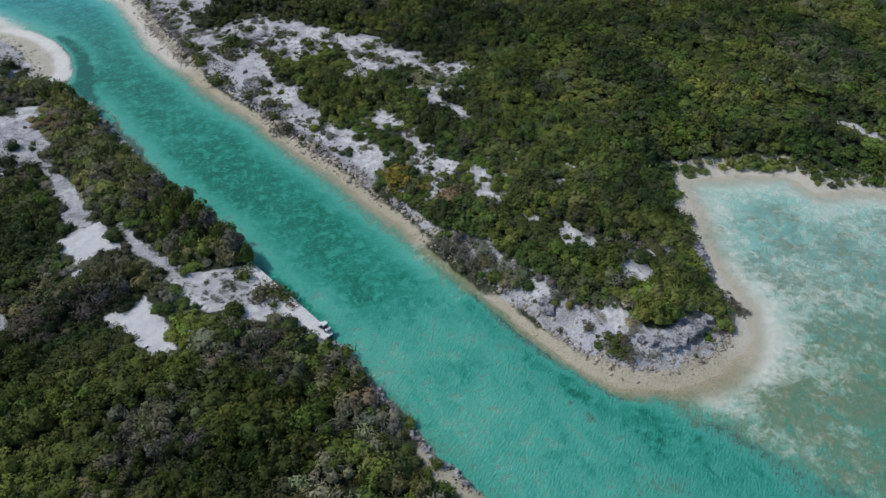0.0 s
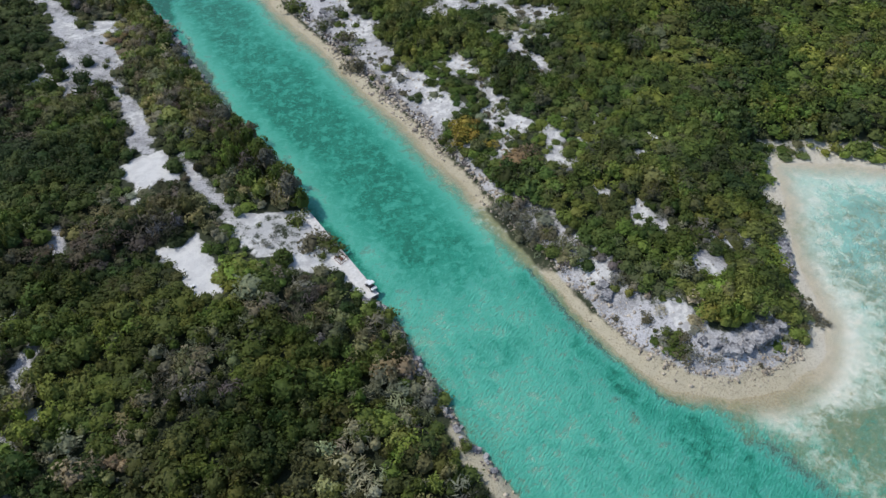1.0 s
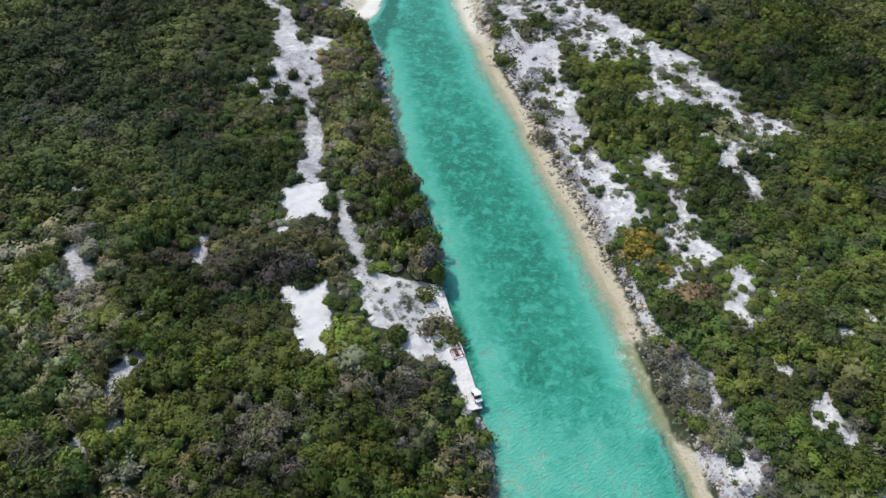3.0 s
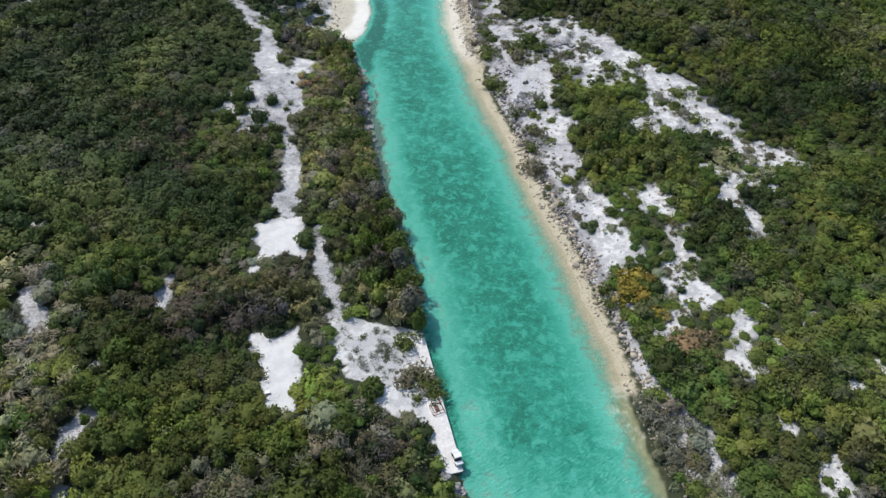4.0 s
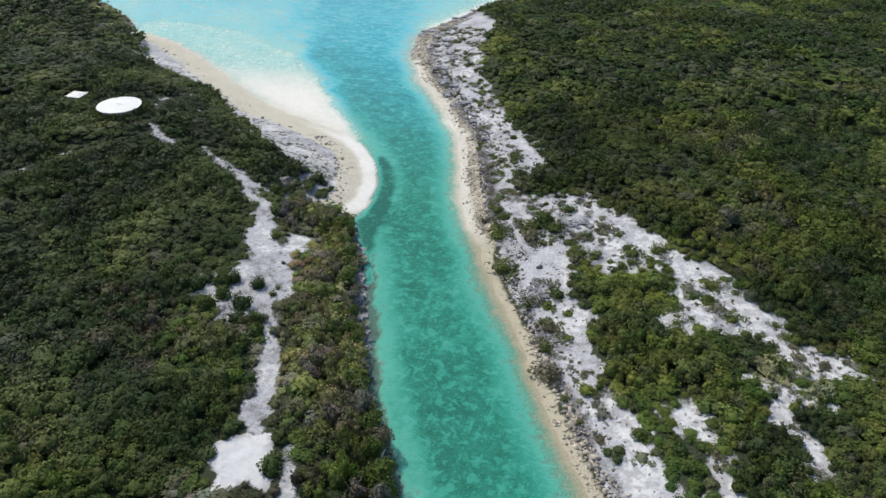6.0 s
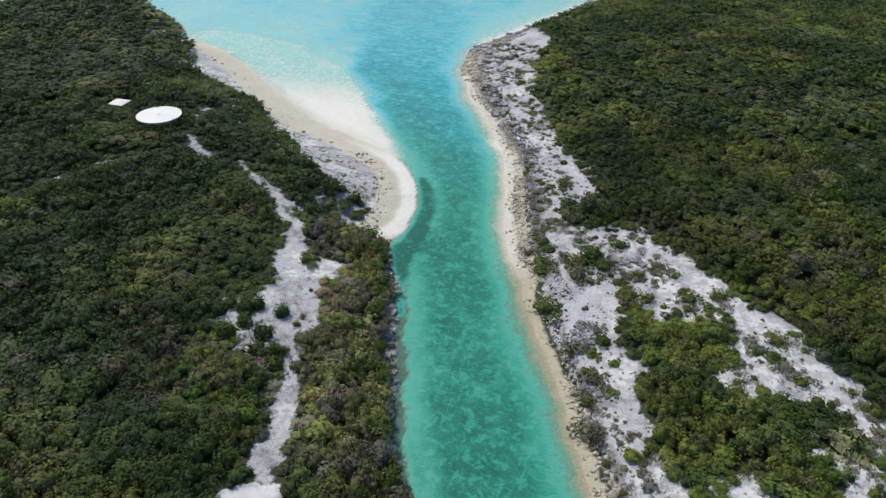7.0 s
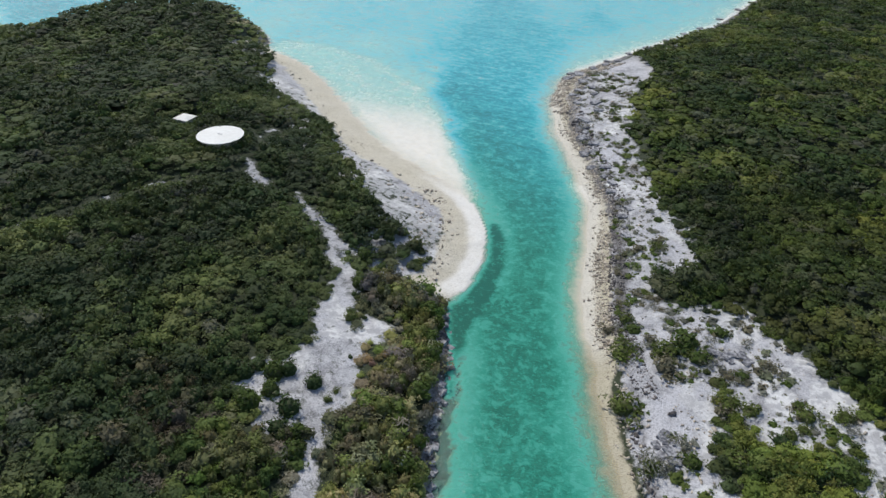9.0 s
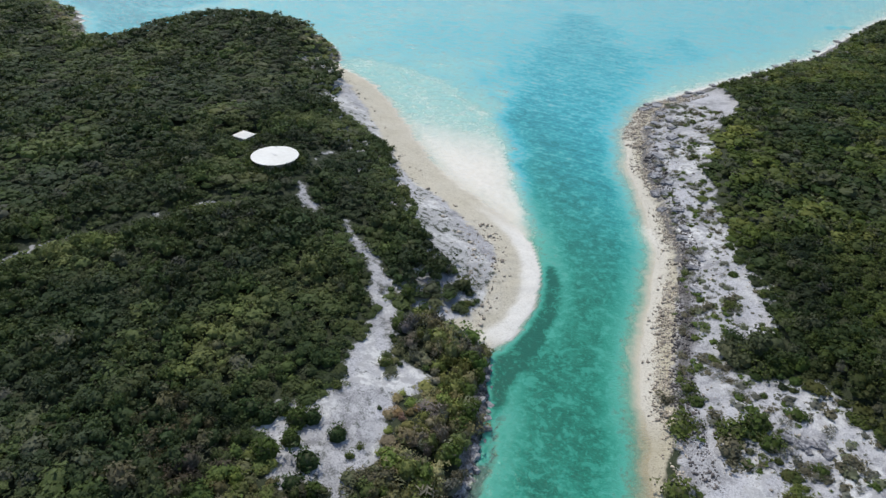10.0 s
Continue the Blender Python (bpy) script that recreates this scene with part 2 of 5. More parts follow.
def sstep(v, a, b):
    t = np.clip((v - a) / (b - a), 0, 1)
    return t * t * (3 - 2 * t)


def segment_distance(x, y, a, b):
    dx, dy = b[0] - a[0], b[1] - a[1]
    t = np.clip(((x - a[0]) * dx + (y - a[1]) * dy) / (dx * dx + dy * dy + 1e-9), 0, 1)
    return np.hypot(x - a[0] - t * dx, y - a[1] - t * dy), t


def inside(x, y, poly):
    """Distance to a closed outline, positive inside."""
    best = np.full(np.shape(x), 1e9)
    odd = np.zeros(np.shape(x), bool)
    for a, b in zip(poly, poly[1:] + poly[:1]):
        best = np.minimum(best, segment_distance(x, y, a, b)[0])
        if a[1] != b[1]:
            odd ^= ((a[1] > y) != (b[1] > y)) & (x < (b[0] - a[0]) * (y - a[1]) / (b[1] - a[1]) + a[0])
    return np.where(odd, best, -best)


def along(x, y, line):
    """Distance to a track of points (x, y, half width), positive on it."""
    best = np.full(np.shape(x), -1e9)
    for a, b in zip(line, line[1:]):
        d, t = segment_distance(x, y, a, b)
        best = np.maximum(best, a[2] * (1 - t) + b[2] * t - d)
    return best


EAST_SHORE = [(5, 760), (-10, 694), (-28, 584), (-58, 507), (-74, 461), (-82, 438), (-78, 406), (-65, 373), (-48, 344), (-33, 314), (-26.5, 287), (-21, 262), (-14.5, 247),
              (-4, 225), (10.5, 192), (20, 172), (29, 152), (37, 132.7), (41.5, 120), (47.5, 106), (53, 90), (58, 77), (66, 67.5), (77, 63), (89, 63), (100, 69), (105, 77),
              (107, 90), (113, 106), (120.5, 127), (137, 123), (152, 119), (155, 107.5), (166, 106), (190, 92), (260, 84)]
EAST = EAST_SHORE + [(3000, 80), (3000, 3000), (300, 3000)]
WEST_SHORE = [(60, -200), (34, 40), (29, 54), (23.5, 67), (18, 82), (13.2, 95), (11.3, 101), (-2.3, 129.6), (-12, 152.5), (-24, 175), (-33, 200), (-44, 229), (-49.5, 238), (-52.5, 244.5), (-50.2, 256), (-51.4, 268),
              (-57.3, 283), (-68, 297), (-84, 307), (-100, 314), (-117, 321.5), (-142, 340.5), (-175, 369), (-202, 388), (-236, 400), (-250, 417), (-272, 433), (-305, 432), (-332, 414), (-352, 388), (-360, 356),
              (-385, 348), (-412, 364), (-450, 386), (-540, 396)]
WEST = WEST_SHORE + [(-3000, 500), (-3000, -3000), (60, -3000)]
DOCK_A, DOCK_B = (11.2, 101.2), (-2.2, 129.4)

SANDBANK = [(-238, 416), (-217, 421), (-177, 413), (-138, 387), (-104, 350), (-89, 328), (-68, 301), (-53, 276), (-49.8, 264), (-49, 246), (-54, 244), (-58, 270), (-84, 302), (-116, 318), (-175, 368), (-236, 400)]
SHALLOWS = [(-76, 304), (-90, 329), (-104, 351), (-126, 390), (-150, 434), (-181, 491), (-240, 600), (-420, 600), (-420, 420), (-250, 405), (-175, 360)]
# open ground on the eastern bank
NORTH_STRIP = [(-72, 452), (-48, 440), (-36, 375), (-13, 319), (1, 304), (0, 299), (-9, 290), (-11, 283), (-14, 274), (-16, 288), (-28, 321), (-42, 348), (-62, 396)]
BAND = [(-2.4, 265.5), (7.8, 266.6), (15.7, 271.1), (27.3, 261.5), (35.6, 252.3), (44.9, 242.4), (50, 237.1), (59, 233.3), (60.9, 227.9), (63.8, 223.1), (70, 220), (72.3, 211), (82, 208), (86, 202), (78, 199), (69.6, 200.5),
        (64.9, 208.5), (61, 212), (58.1, 209.2), (54.6, 210), (50.2, 210.6), (47, 207.4), (40.7, 213.2), (44.8, 219.2), (44.6, 226.4), (43.1, 233.8), (37.9, 232.9), (34.3, 229.9), (28.3, 227.7), (24.2, 232.7), (17.9, 240.4), (12, 247.1), (2, 251), (-7, 257)]
BAND_SHORE = [(4.5, 246), (15, 242), (19, 228.2), (17.4, 219.5), (24, 211.4), (23.6, 205), (21, 190), (16.5, 195), (15.1, 211.7), (11.2, 223.6), (7.4, 232.2)]
STRIP = [(23.4, 188.9), (29.8, 185.6), (33.5, 179.9), (38.7, 170), (43, 162.3), (42.5, 159.7), (39.4, 159.3), (38.5, 154.3), (36.3, 157.9), (33.3, 164.5), (29.6, 172.5), (25.7, 179.5)]
POCKET = [(40, 181.8), (47.8, 185.1), (49.7, 180.2), (52.3, 170.9), (53.5, 165), (55.9, 160.5), (55.6, 155.7), (60.1, 148.9), (53.8, 146.3), (51.8, 140.7), (47.8, 139.7), (47, 143.3), (50.2, 150.1), (47.6, 158), (50, 161.5), (51.2, 166), (47.5, 175), (42.9, 178.4)]
POCKET_SOUTH = [(65.2, 148.5), (65.4, 144.1), (65, 140.6), (65.4, 132.8), (63.2, 130.6), (59.9, 131.9), (60.4, 135.9), (62.2, 140.4), (62.4, 146)]
TIP_PATCH = [(70.6, 86.2), (74, 86), (76, 76), (72.8, 78.6)]
TIP_NOOK = [(60, 100), (63.3, 99.4), (62, 94), (58, 96.8)]
# edge of the wood on the eastern bank, north of the wide sand band
WOOD_EAST = [(3, 762), (-6, 713), (-24, 634), (-39, 575), (-52, 529), (-57, 487), (-42, 462), (-38, 436), (-44, 428), (-41.5, 408), (-36.4, 391), (-33.6, 370), (-31.4, 358), (-28.9, 350.7), (-23, 344.6), (-18.9, 338), (-15, 325), (-10.9, 317),
             (-6, 313), (-3, 306), (-0.5, 300), (1, 297), (4.5, 294.5), (7.5, 289), (7.5, 284.5), (2.6, 281), (-3.3, 279), (-3, 271.5), (2.7, 268.5), (7, 267), (12.5, 266.2), (15.9, 270), (20, 272), (27, 262), (60, 240), (400, 240), (400, 762)]
# open ground on the western bank
CLEARING = [(-36.5, 119), (-32.9, 119.7), (-29.9, 118.6), (-28.1, 123.2), (-25.2, 116.1), (-22.9, 110.7), (-21.9, 103.7), (-25.6, 104.1), (-27.8, 107.6), (-30.4, 111.8), (-33.1, 115.7)]
UPPER_CLEARING = [(-46.8, 149.5), (-42, 153.2), (-38.2, 154.3), (-35.3, 148.7), (-33.4, 142.5), (-38.8, 143.8), (-42.6, 136), (-42.4, 143.8), (-45.9, 146.2)]
YARD = [(-20.7, 127.5), (-15.3, 128), (-8.9, 127.6), (-6.3, 129.2), (-2.3, 129.4), (10.5, 102), (8.2, 101), (3.6, 108.6), (1.4, 109.8), (-3.6, 108.9), (-6.9, 111.2), (-6, 113.7), (-10.9, 114.7), (-13.9, 114.8), (-17, 118), (-19.3, 122.4)]
SAND_FLAT = [(-103, 256.6), (-92.5, 249.8), (-84.5, 239.4), (-77.4, 224.3), (-73.2, 210.8), (-73.1, 202.7), (-78.7, 199.1), (-78.3, 191.7), (-71.6, 189.8), (-67, 184.4), (-62.5, 183.6), (-56.9, 189.1), (-55, 186.2), (-51, 177.6), (-47.3, 169.4),
             (-45.8, 162.9), (-46.4, 156.3), (-40.2, 159.4), (-42.2, 162.2), (-44.4, 172.1), (-46.8, 178.8), (-50.4, 183.7), (-53.7, 193.8), (-52.9, 204.6), (-56.7, 207.9), (-59.1, 216.3), (-55.7, 220.3), (-57, 225.3), (-65, 224.8),
             (-65, 219.3), (-70.8, 227), (-77.4, 240), (-85, 245.9), (-100.2, 257.2)]
SPIT_RUBBLE = [(-99, 279), (-81, 269), (-68, 263), (-58, 248), (-54, 245), (-56, 262), (-70, 276), (-90, 289), (-106, 300), (-135, 324), (-165, 346), (-195, 356), (-196, 345), (-161, 333), (-142, 325), (-115, 301)]
SAND_EAST = [STRIP, NORTH_STRIP, BAND, BAND_SHORE, POCKET, POCKET_SOUTH, TIP_PATCH, TIP_NOOK]
SAND = SAND_EAST + [SAND_FLAT, CLEARING, UPPER_CLEARING, YARD, SPIT_RUBBLE]
# tracks and veins: x, y, half width
TRACKS = [[(-112.5, 260.6, 0.6), (-104.4, 256.1, 1.2), (-97.6, 254, 1.6), (-91.6, 249.7, 1.6), (-87, 243, 1.8)], [(-46, 160.4, 1.2), (-41, 155, 1.0)]]
TRACKS += [[(-33, 153, 0.2), (-29.6, 144.6, 0.9), (-27.6, 139.5, 1.9), (-25.4, 136.4, 0.5), (-23.5, 133.9, 1.2), (-20.3, 131.1, 0.8), (-20.6, 127.6, 1.6)], [(-134.5, 266, 0.9), (-130, 261.6, 1.3), (-123.7, 260.8, 0.9)], [(-144, 283, 0.0), (-147, 294, 0.2)]]
TRACKS += [[(-146, 248.5, -0.8), (-152, 243.5, 0.4), (-155.6, 236.3, -0.7)], [(-158.6, 232, -0.6), (-160.6, 228, 0.4)], [(-163, 223, -0.7), (-168.9, 213.4, 0.1), (-173.9, 201, 0.4), (-175.3, 192.6, 0.1), (-176, 178, -0.6)]]
LANES = [[(-132, 261.5, 1.0), (-138, 255.7, 1.2), (-144, 250, 1.2), (-152, 244, 1.3), (-156, 236.3, 1.2), (-160.5, 229, 1.2), (-164, 222, 1.2), (-169, 213, 1.3), (-174, 201, 1.3), (-175.5, 192, 1.2), (-177, 175, 1.0)], [(-123, 260.5, 0.8), (-116, 261, 0.9), (-111, 259.6, 1.0)], [(-136, 266, 1.2), (-139, 276, 1.3), (-145, 288, 1.2), (-152, 300, 0.8)]]
VEINS = [[(59, 195.2, 0.9), (64.4, 193.9, 0.9)], [(63.6, 184, 1.2), (66, 188.5, 1.3), (69.8, 193.8, 1.5), (75.1, 190.8, 1.3)], [(65.5, 183.4, 1.0), (69.5, 179.5, 1.6), (70.2, 171.6, 1.6), (73, 171, 1.0)], [(66, 147, 0.7), (69.7, 149, 0.8)]]
VEINS += [[(75.5, 168.6, 0.8), (76.4, 167, 0.6)], [(75, 147.4, 0.8), (76.2, 146.6, 0.6)], [(79, 149, 0.6), (79.4, 148, 0.5)], [(90, 138.4, 0.7), (90.6, 137, 0.7)], [(68, 121, 0.9), (69, 119.6, 0.7)], [(84, 131.6, 0.6), (84.4, 130.4, 0.6)], [(76.5, 113.4, 0.9), (75, 109.5, 0.7)], [(70.5, 139.7, 0.6), (71, 138.8, 0.5)]]
VEINS += [[(88.6, 101, 0.9), (93, 99.5, 1.3)], [(83.3, 93.4, 0.7), (84, 90.4, 0.7)], [(176, 146, 0.6), (184, 132, 1.0), (190, 118, 0.8)], [(78, 108, 0.6), (80, 105, 0.6)]]
LIMESTONE = [
    [(-103, 138.5, 0.9), (-96, 139, 0.8)],
    [(-86, 119, 1.6), (-82, 115.5, 2.0), (-78, 111.5, 2.0), (-79, 108, 1.4), (-77.6, 103.5, 0.9)],
    [(-62.2, 106.2, 1.0), (-62.2, 101, 0.9)],
    [(-57.3, 97.2, 1.5), (-59.6, 91, 1.2), (-57.8, 86, 0.8)],
    [(-58, 88, 0.7), (-56, 84, 1.4), (-53, 80, 1.6)],
    [(-59.2, 76.5, 0.8), (-55.6, 73.5, 0.9), (-58, 68.5, 0.6), (-54.7, 64, 0.7), (-58, 58, 1.4), (-50, 56, 1.2)],
    [(-59, 130.5, 0.5), (-57.3, 122, 0.8)],
    [(-38, 66, 0.9), (-34, 64, 0.7)],
    [(82, 96, 1.2), (86, 93, 1.4)],
    [(107.5, 100, 1.8), (104.6, 91, 2.2)],
    [(52, 99, 2.0), (60, 93, 1.5), (66, 84, 2.4), (74, 75, 2.6), (84, 72.5, 2.4), (92, 75, 2.2)],
]


def plan(x, y):
    """All that the ground is made of at the points (x, y), as a dictionary of arrays."""
    wob = (N1(x, y, 7, 3) - 0.5) * 3.2
    e, w = inside(x, y, EAST), inside(x, y, WEST)
    dock = segment_distance(x, y, DOCK_A, DOCK_B)[0]
    calm = sstep(dock, 2, 9)
    e, w = e + wob * 0.8, w + wob * 0.7 * calm
    d = np.maximum(e, w)
    spit = sstep(y, 236, 252) * sstep(-x, 20, 45) * (1 - sstep(-x, 232, 250)) * (w > -40)
    he = np.interp(e, [0, 3, 6, 10, 18, 34, 80], [0, 0.4, 1.0, 2.2, 3.3, 4.4, 5.2])
    hw = np.interp(w, [0, 0.8, 2.2, 6, 15, 40], [0, 0.7, 1.5, 2.4, 3.6, 4.6])
    hb = np.interp(w, [0, 6, 16, 24, 34], [0, 0.5, 1.3, 2.4, 4.0])
    hw = hw * (1 - spit) + hb * spit
    lumps = (N2(x, y, 26, 3) - 0.5) * 2.2
    hills = 10.5 * np.exp(-((x + 185) ** 2 / 95.0**2 + (y - 295) ** 2 / 85.0**2)) * sstep(w, 4, 60)
    hills = hills + 12.0 * np.exp(-((x + 300) ** 2 / 75.0**2 + (y - 390) ** 2 / 50.0**2)) * sstep(w, 0, 20)
    hills = hills + (3.5 * np.exp(-((x - 72) ** 2 / 48.0**2 + (y - 278) ** 2 / 40.0**2)) + 9.5 * np.exp(-((x - 75) ** 2 / 95.0**2 + (y - 430) ** 2 / 125.0**2))) * sstep(e, 8, 60)
    hills = hills + 2.6 * np.exp(-((x + 149) ** 2 + (y - 270) ** 2) / 17.0**2)
    h = np.where(d > 0, np.maximum(he, hw) + hills + lumps * sstep(d, 5, 20), 0)
    yard_ = sstep(14 - np.hypot(x + 176.6, y - 281.2), 0, 8)       # the small house stands in a hollow
    h = h * (1 - yard_) + np.minimum(h, 10.6) * yard_
    h = np.where((dock < 7) & (w > 0), np.minimum(h, 1.26 + 0.30 * np.maximum(dock - 3.5, 0)), h)
    # under water
    de, dw = -e, -w
    depth = np.minimum(np.interp(de, [0, 2, 5, 8, 11.5, 24], [0, 0.13, 0.6, 1.5, 2.5, 2.75]), np.interp(dw, [0, 0.6, 2.0, 3.5, 5.5, 9, 16], [0.5, 0.9, 1.2, 1.0, 1.4, 2.45, 2.75]) * (1 - 0.3 * sstep(-y, -112, -82) - 0.15 * sstep(-y, -80, -55)))
    # extra depth by quay and bank: dark water, with their shade in its colour
    depth = depth + 1.7 * sstep(-dock, -2.7, -1.0) + 0.8 * sstep(-dw + (N3(x, y, 6, 3) - 0.5) * 3, -2.8, -1.0) * sstep(y, 92, 98) * sstep(-y, -140, -132)
    lip = np.interp(y, [60, 98, 140, 170, 195, 240], [1.8, 2.4, 1.8, 2.0, 3.4, 4.2])
    ledge = sstep(lip - dw + (N3(x, y, 11, 3) - 0.5) * (1.5 + lip), -0.6, 0.6) * (1 - sstep(y, 95, 99) * sstep(-y, -140, -132)) * sstep(-y, -248, -240) * (dw > 0)
    depth = depth * (1 - ledge) + ledge * (0.14 + 0.04 * np.minimum(dw, 5))
    depth = depth - 0.45 * sstep(dw, 4, 6) * sstep(-dw, -11, -8) * sstep(y, 98, 106)
    mouth = sstep(-y, -118, -88) * (x < 95)
    shoal = np.minimum(np.interp(de, [0, 2, 4.5, 7, 10, 16], [0, 0.2, 1.0, 1.5, 1.2, 0.95]), np.interp(dw, [0, 2, 3.5, 6, 12], [0.6, 2.0, 2.2, 1.3, 0.95]))
    depth = depth * (1 - mouth) + mouth * shoal * (1 + 0.8 * (N2(x, y, 17, 3) - 0.5))
    lagoon = sstep(x + 0.45 * (y - 60) + (N3(x, y, 12, 3) - 0.5) * 12, 66, 84) * (y < 140) * (e < 0)
    depth = depth * (1 - lagoon) + lagoon * np.interp(de, [0, 3, 8, 14, 40, 90], [0, 0.09, 0.17, 0.24, 0.36, 0.42]) * (1 + 0.5 * sstep(y, 78, 100))
    shelf = sstep(-y, -84, -66) * sstep(x, 48, 62) * (1 - lagoon) * (e < 0)
    depth = depth * (1 - 0.45 * shelf * sstep(-de, -20, -6))
    meadow = sstep(along(x, y, [(44.5, 100, 1.6), (50.3, 89, 2.0), (55.3, 75, 2.4), (62.5, 61.5, 3.4), (71, 49, 5), (77, 38, 7)]) + (N3(x, y, 5, 3) - 0.5) * 4.5, -2.2, 1.6) * (e < 0)
    depth = depth * (1 - 0.9 * meadow) + 0.9 * meadow * np.interp(de, [0, 1.2, 3, 4.5, 8, 14, 24], [0.1, 0.2, 0.55, 1.9, 2.7, 2.4, 1.6])
    bank = inside(x, y, SANDBANK)
    sea = sstep(y + 0.35 * x, 330, 440)
    depth = depth * (1 - sea) + sea * np.minimum(np.minimum(np.interp(de, [0, 6, 20, 60], [0, 0.3, 0.7, 1.1]), np.interp(dw, [0, 6, 20, 60], [0, 0.3, 0.7, 1.1])), 1.1)
    tongue = along(x, y, [(-60, 310, 10), (-82, 356, 20), (-103, 395, 22), (-121, 437, 30), (-140, 490, 30), (-160, 545, 22), (-178, 585, 8)])
    depth = depth + sstep(tongue + (N3(x, y, 34, 4) - 0.5) * 34, -16, 14) * 1.0 * sea
    depth = depth + 0.55 * sstep(along(x, y, [(-118, 505, 3), (-95, 540, 9), (-106, 590, 6)]) + (N3(x, y, 22, 4) - 0.5) * 26, -10, 9) * sea
    shallow = sstep(inside(x, y, SHALLOWS) + (N3(x, y, 20 + 0 * y, 3) - 0.5) * (12 + 40 * sstep(y, 370, 430)), -8, 6 + 14 * sstep(y, 370, 430)) * (w < 0) * (e < 0)
    depth = depth * (1 - shallow) + shallow * (0.5 + 0.7 * (N2(x, y, 40, 3) - 0.5) + 0.45 * sstep(y, 400, 500))
    soften = sstep(bank + (N3(x, y, 14, 3) - 0.5) * 6, -6 - 9 * sstep(y, 290, 330), 5)
    depth = depth * (1 - soften) + soften * (np.interp(bank, [-6, 0, 3, 10], [0.9, 0.2, 0.07, 0.04]) + 0.32 * sstep(y, 335, 385) * sstep(bank, -3, 6))
    hole = along(x, y, [(-57, 288, 0.8), (-52, 278, 2.6), (-48.2, 267, 3.0), (-46.4, 255, 3.0), (-46.6, 244, 3.2), (-46, 236, 2.8), (-43, 226, 2.2), (-38.5, 214, 1.4)])
    depth = depth + sstep(hole + (N3(x, y, 7, 3) - 0.5) * 3, -1.2, 1.2) * 3.6 * sstep(-bank, -1.0, 1.5) * sstep(-w, 0, 2)
    reef = np.maximum(along(x, y, [(-96, 342, 0.2), (-110, 362, 0.6), (-113, 372, 1.0), (-118, 383, 0.9), (-123, 398, 0.4)]), along(x, y, [(-38, 672, 2), (-30, 678, 2), (-20, 690, 2)]))
    depth = depth + sstep(reef + (N3(x, y, 9, 3) - 0.5) * 8, -1.5, 2) * 1.3
    h = np.where(d > 0, h, -depth)
    # covers
    rag = (N3(x, y, 6, 3) - 0.5) * 8.0
    sand = np.full(np.shape(x), -1e9)
    for s in SAND:
        sand = np.maximum(sand, inside(x, y, s))
    vein = np.full(np.shape(x), -1e9)
    for t in VEINS:
        vein = np.maximum(vein, along(x, y, t))
    sand = np.maximum(sand, vein)
    path = np.full(np.shape(x), -1e9)
    for t in TRACKS:
        path = np.maximum(path, along(x, y, t))
    sand = np.maximum(sand, path)
    lime = np.full(np.shape(x), -1e9)
    for t in LIMESTONE:
        lime = np.maximum(lime, along(x, y, t))
    yard = inside(x, y, YARD)
    bare = np.maximum(inside(x, y, CLEARING), inside(x, y, UPPER_CLEARING))
    clean = np.maximum(bare, yard)
    soft = np.where(clean > -3, 0.22, 1.0)
    beach_w = np.where(e > w, 2.9 + 5.0 * sstep(x, 108, 116) * (y < 145) + 1.8 * sstep(-y, -95, -75) + 3.2 * sstep(y, 235, 250), np.where(spit > 0.5, 14.0, 0.8 + 3.6 * sstep(-y, -72, -62)))
    beach = sstep(beach_w + rag * 0.3 - d, -0.8 - 3.5 * sstep(y, 232, 246) * (e > w), 1.2) * np.where(e > w, sstep(d, -13, -4), sstep(d, -6, -2)) * (1 - lagoon * sstep(-d, 2.5, 6.5))
    beach = np.where((w > e) & (spit < 0.5) & (y > 70), 0, beach)
    thicket = sstep(y, 99, 104) * sstep(-y, -127, -121) * (e > w) * (x < 75)
    beach = beach * (1 - 0.85 * thicket)
    beach = np.where((e > w) & (y > 440), beach * (1 - sstep(y, 440, 462)), beach)
    shore_east = sstep(x, 88, 102) * (y < 145) * 0.4
    ridge = np.where(e > w, np.exp(-((e - 5.6 - 4.4 * sstep(y, 225, 245) - rag * 0.3) / (1.9 + 1.2 * sstep(y, 225, 245))) ** 2), 0) * (y > 60) * (x < 96)
    shore_rock = np.where((w > e) & (spit < 0.6), sstep(2.6 + rag * 0.4 - w, 0, 1.0) * calm, 0)
    headrock = sstep(6 - d + rag * 0.5, -1, 1) * ((w > e) & (x < -236)) + sstep(3 - d + rag * 0.3, -1, 1) * ((e > w) & (y > 455))
    rock = np.clip(np.maximum(np.maximum(ridge * 0.9, shore_rock), np.maximum(headrock, sstep(lime + rag * 0.5, -1, 0.6) * 0.75)), 0, 1)
    white = sstep(sand + rag * 0.35 * soft, -1.7, -0.1)
    gritty = np.zeros(np.shape(x))
    for s in SAND_EAST + [SPIT_RUBBLE]:
        gritty = np.maximum(gritty, (0.62 if s is SPIT_RUBBLE else 1.0) * sstep(inside(x, y, s) + rag * 0.5, -2.8, -0.4))
    gritty = np.maximum(gritty, 0.85 * sstep(np.maximum(path, inside(x, y, SAND_FLAT)) + rag * 0.3, -1.5, 0.2))
    gritty = np.maximum(gritty, sstep(vein + rag * 0.3, -1.5, 0.5))
    gritty = np.maximum(gritty * sstep(-clean, -1.0, 1.0), 0.6 * sstep(yard, -1, 1) * sstep(-x, 1, 6))
    tuft = 0.55 * N2(x, y, 9, 3) + 0.45 * N4(x, y, 3.6, 2)
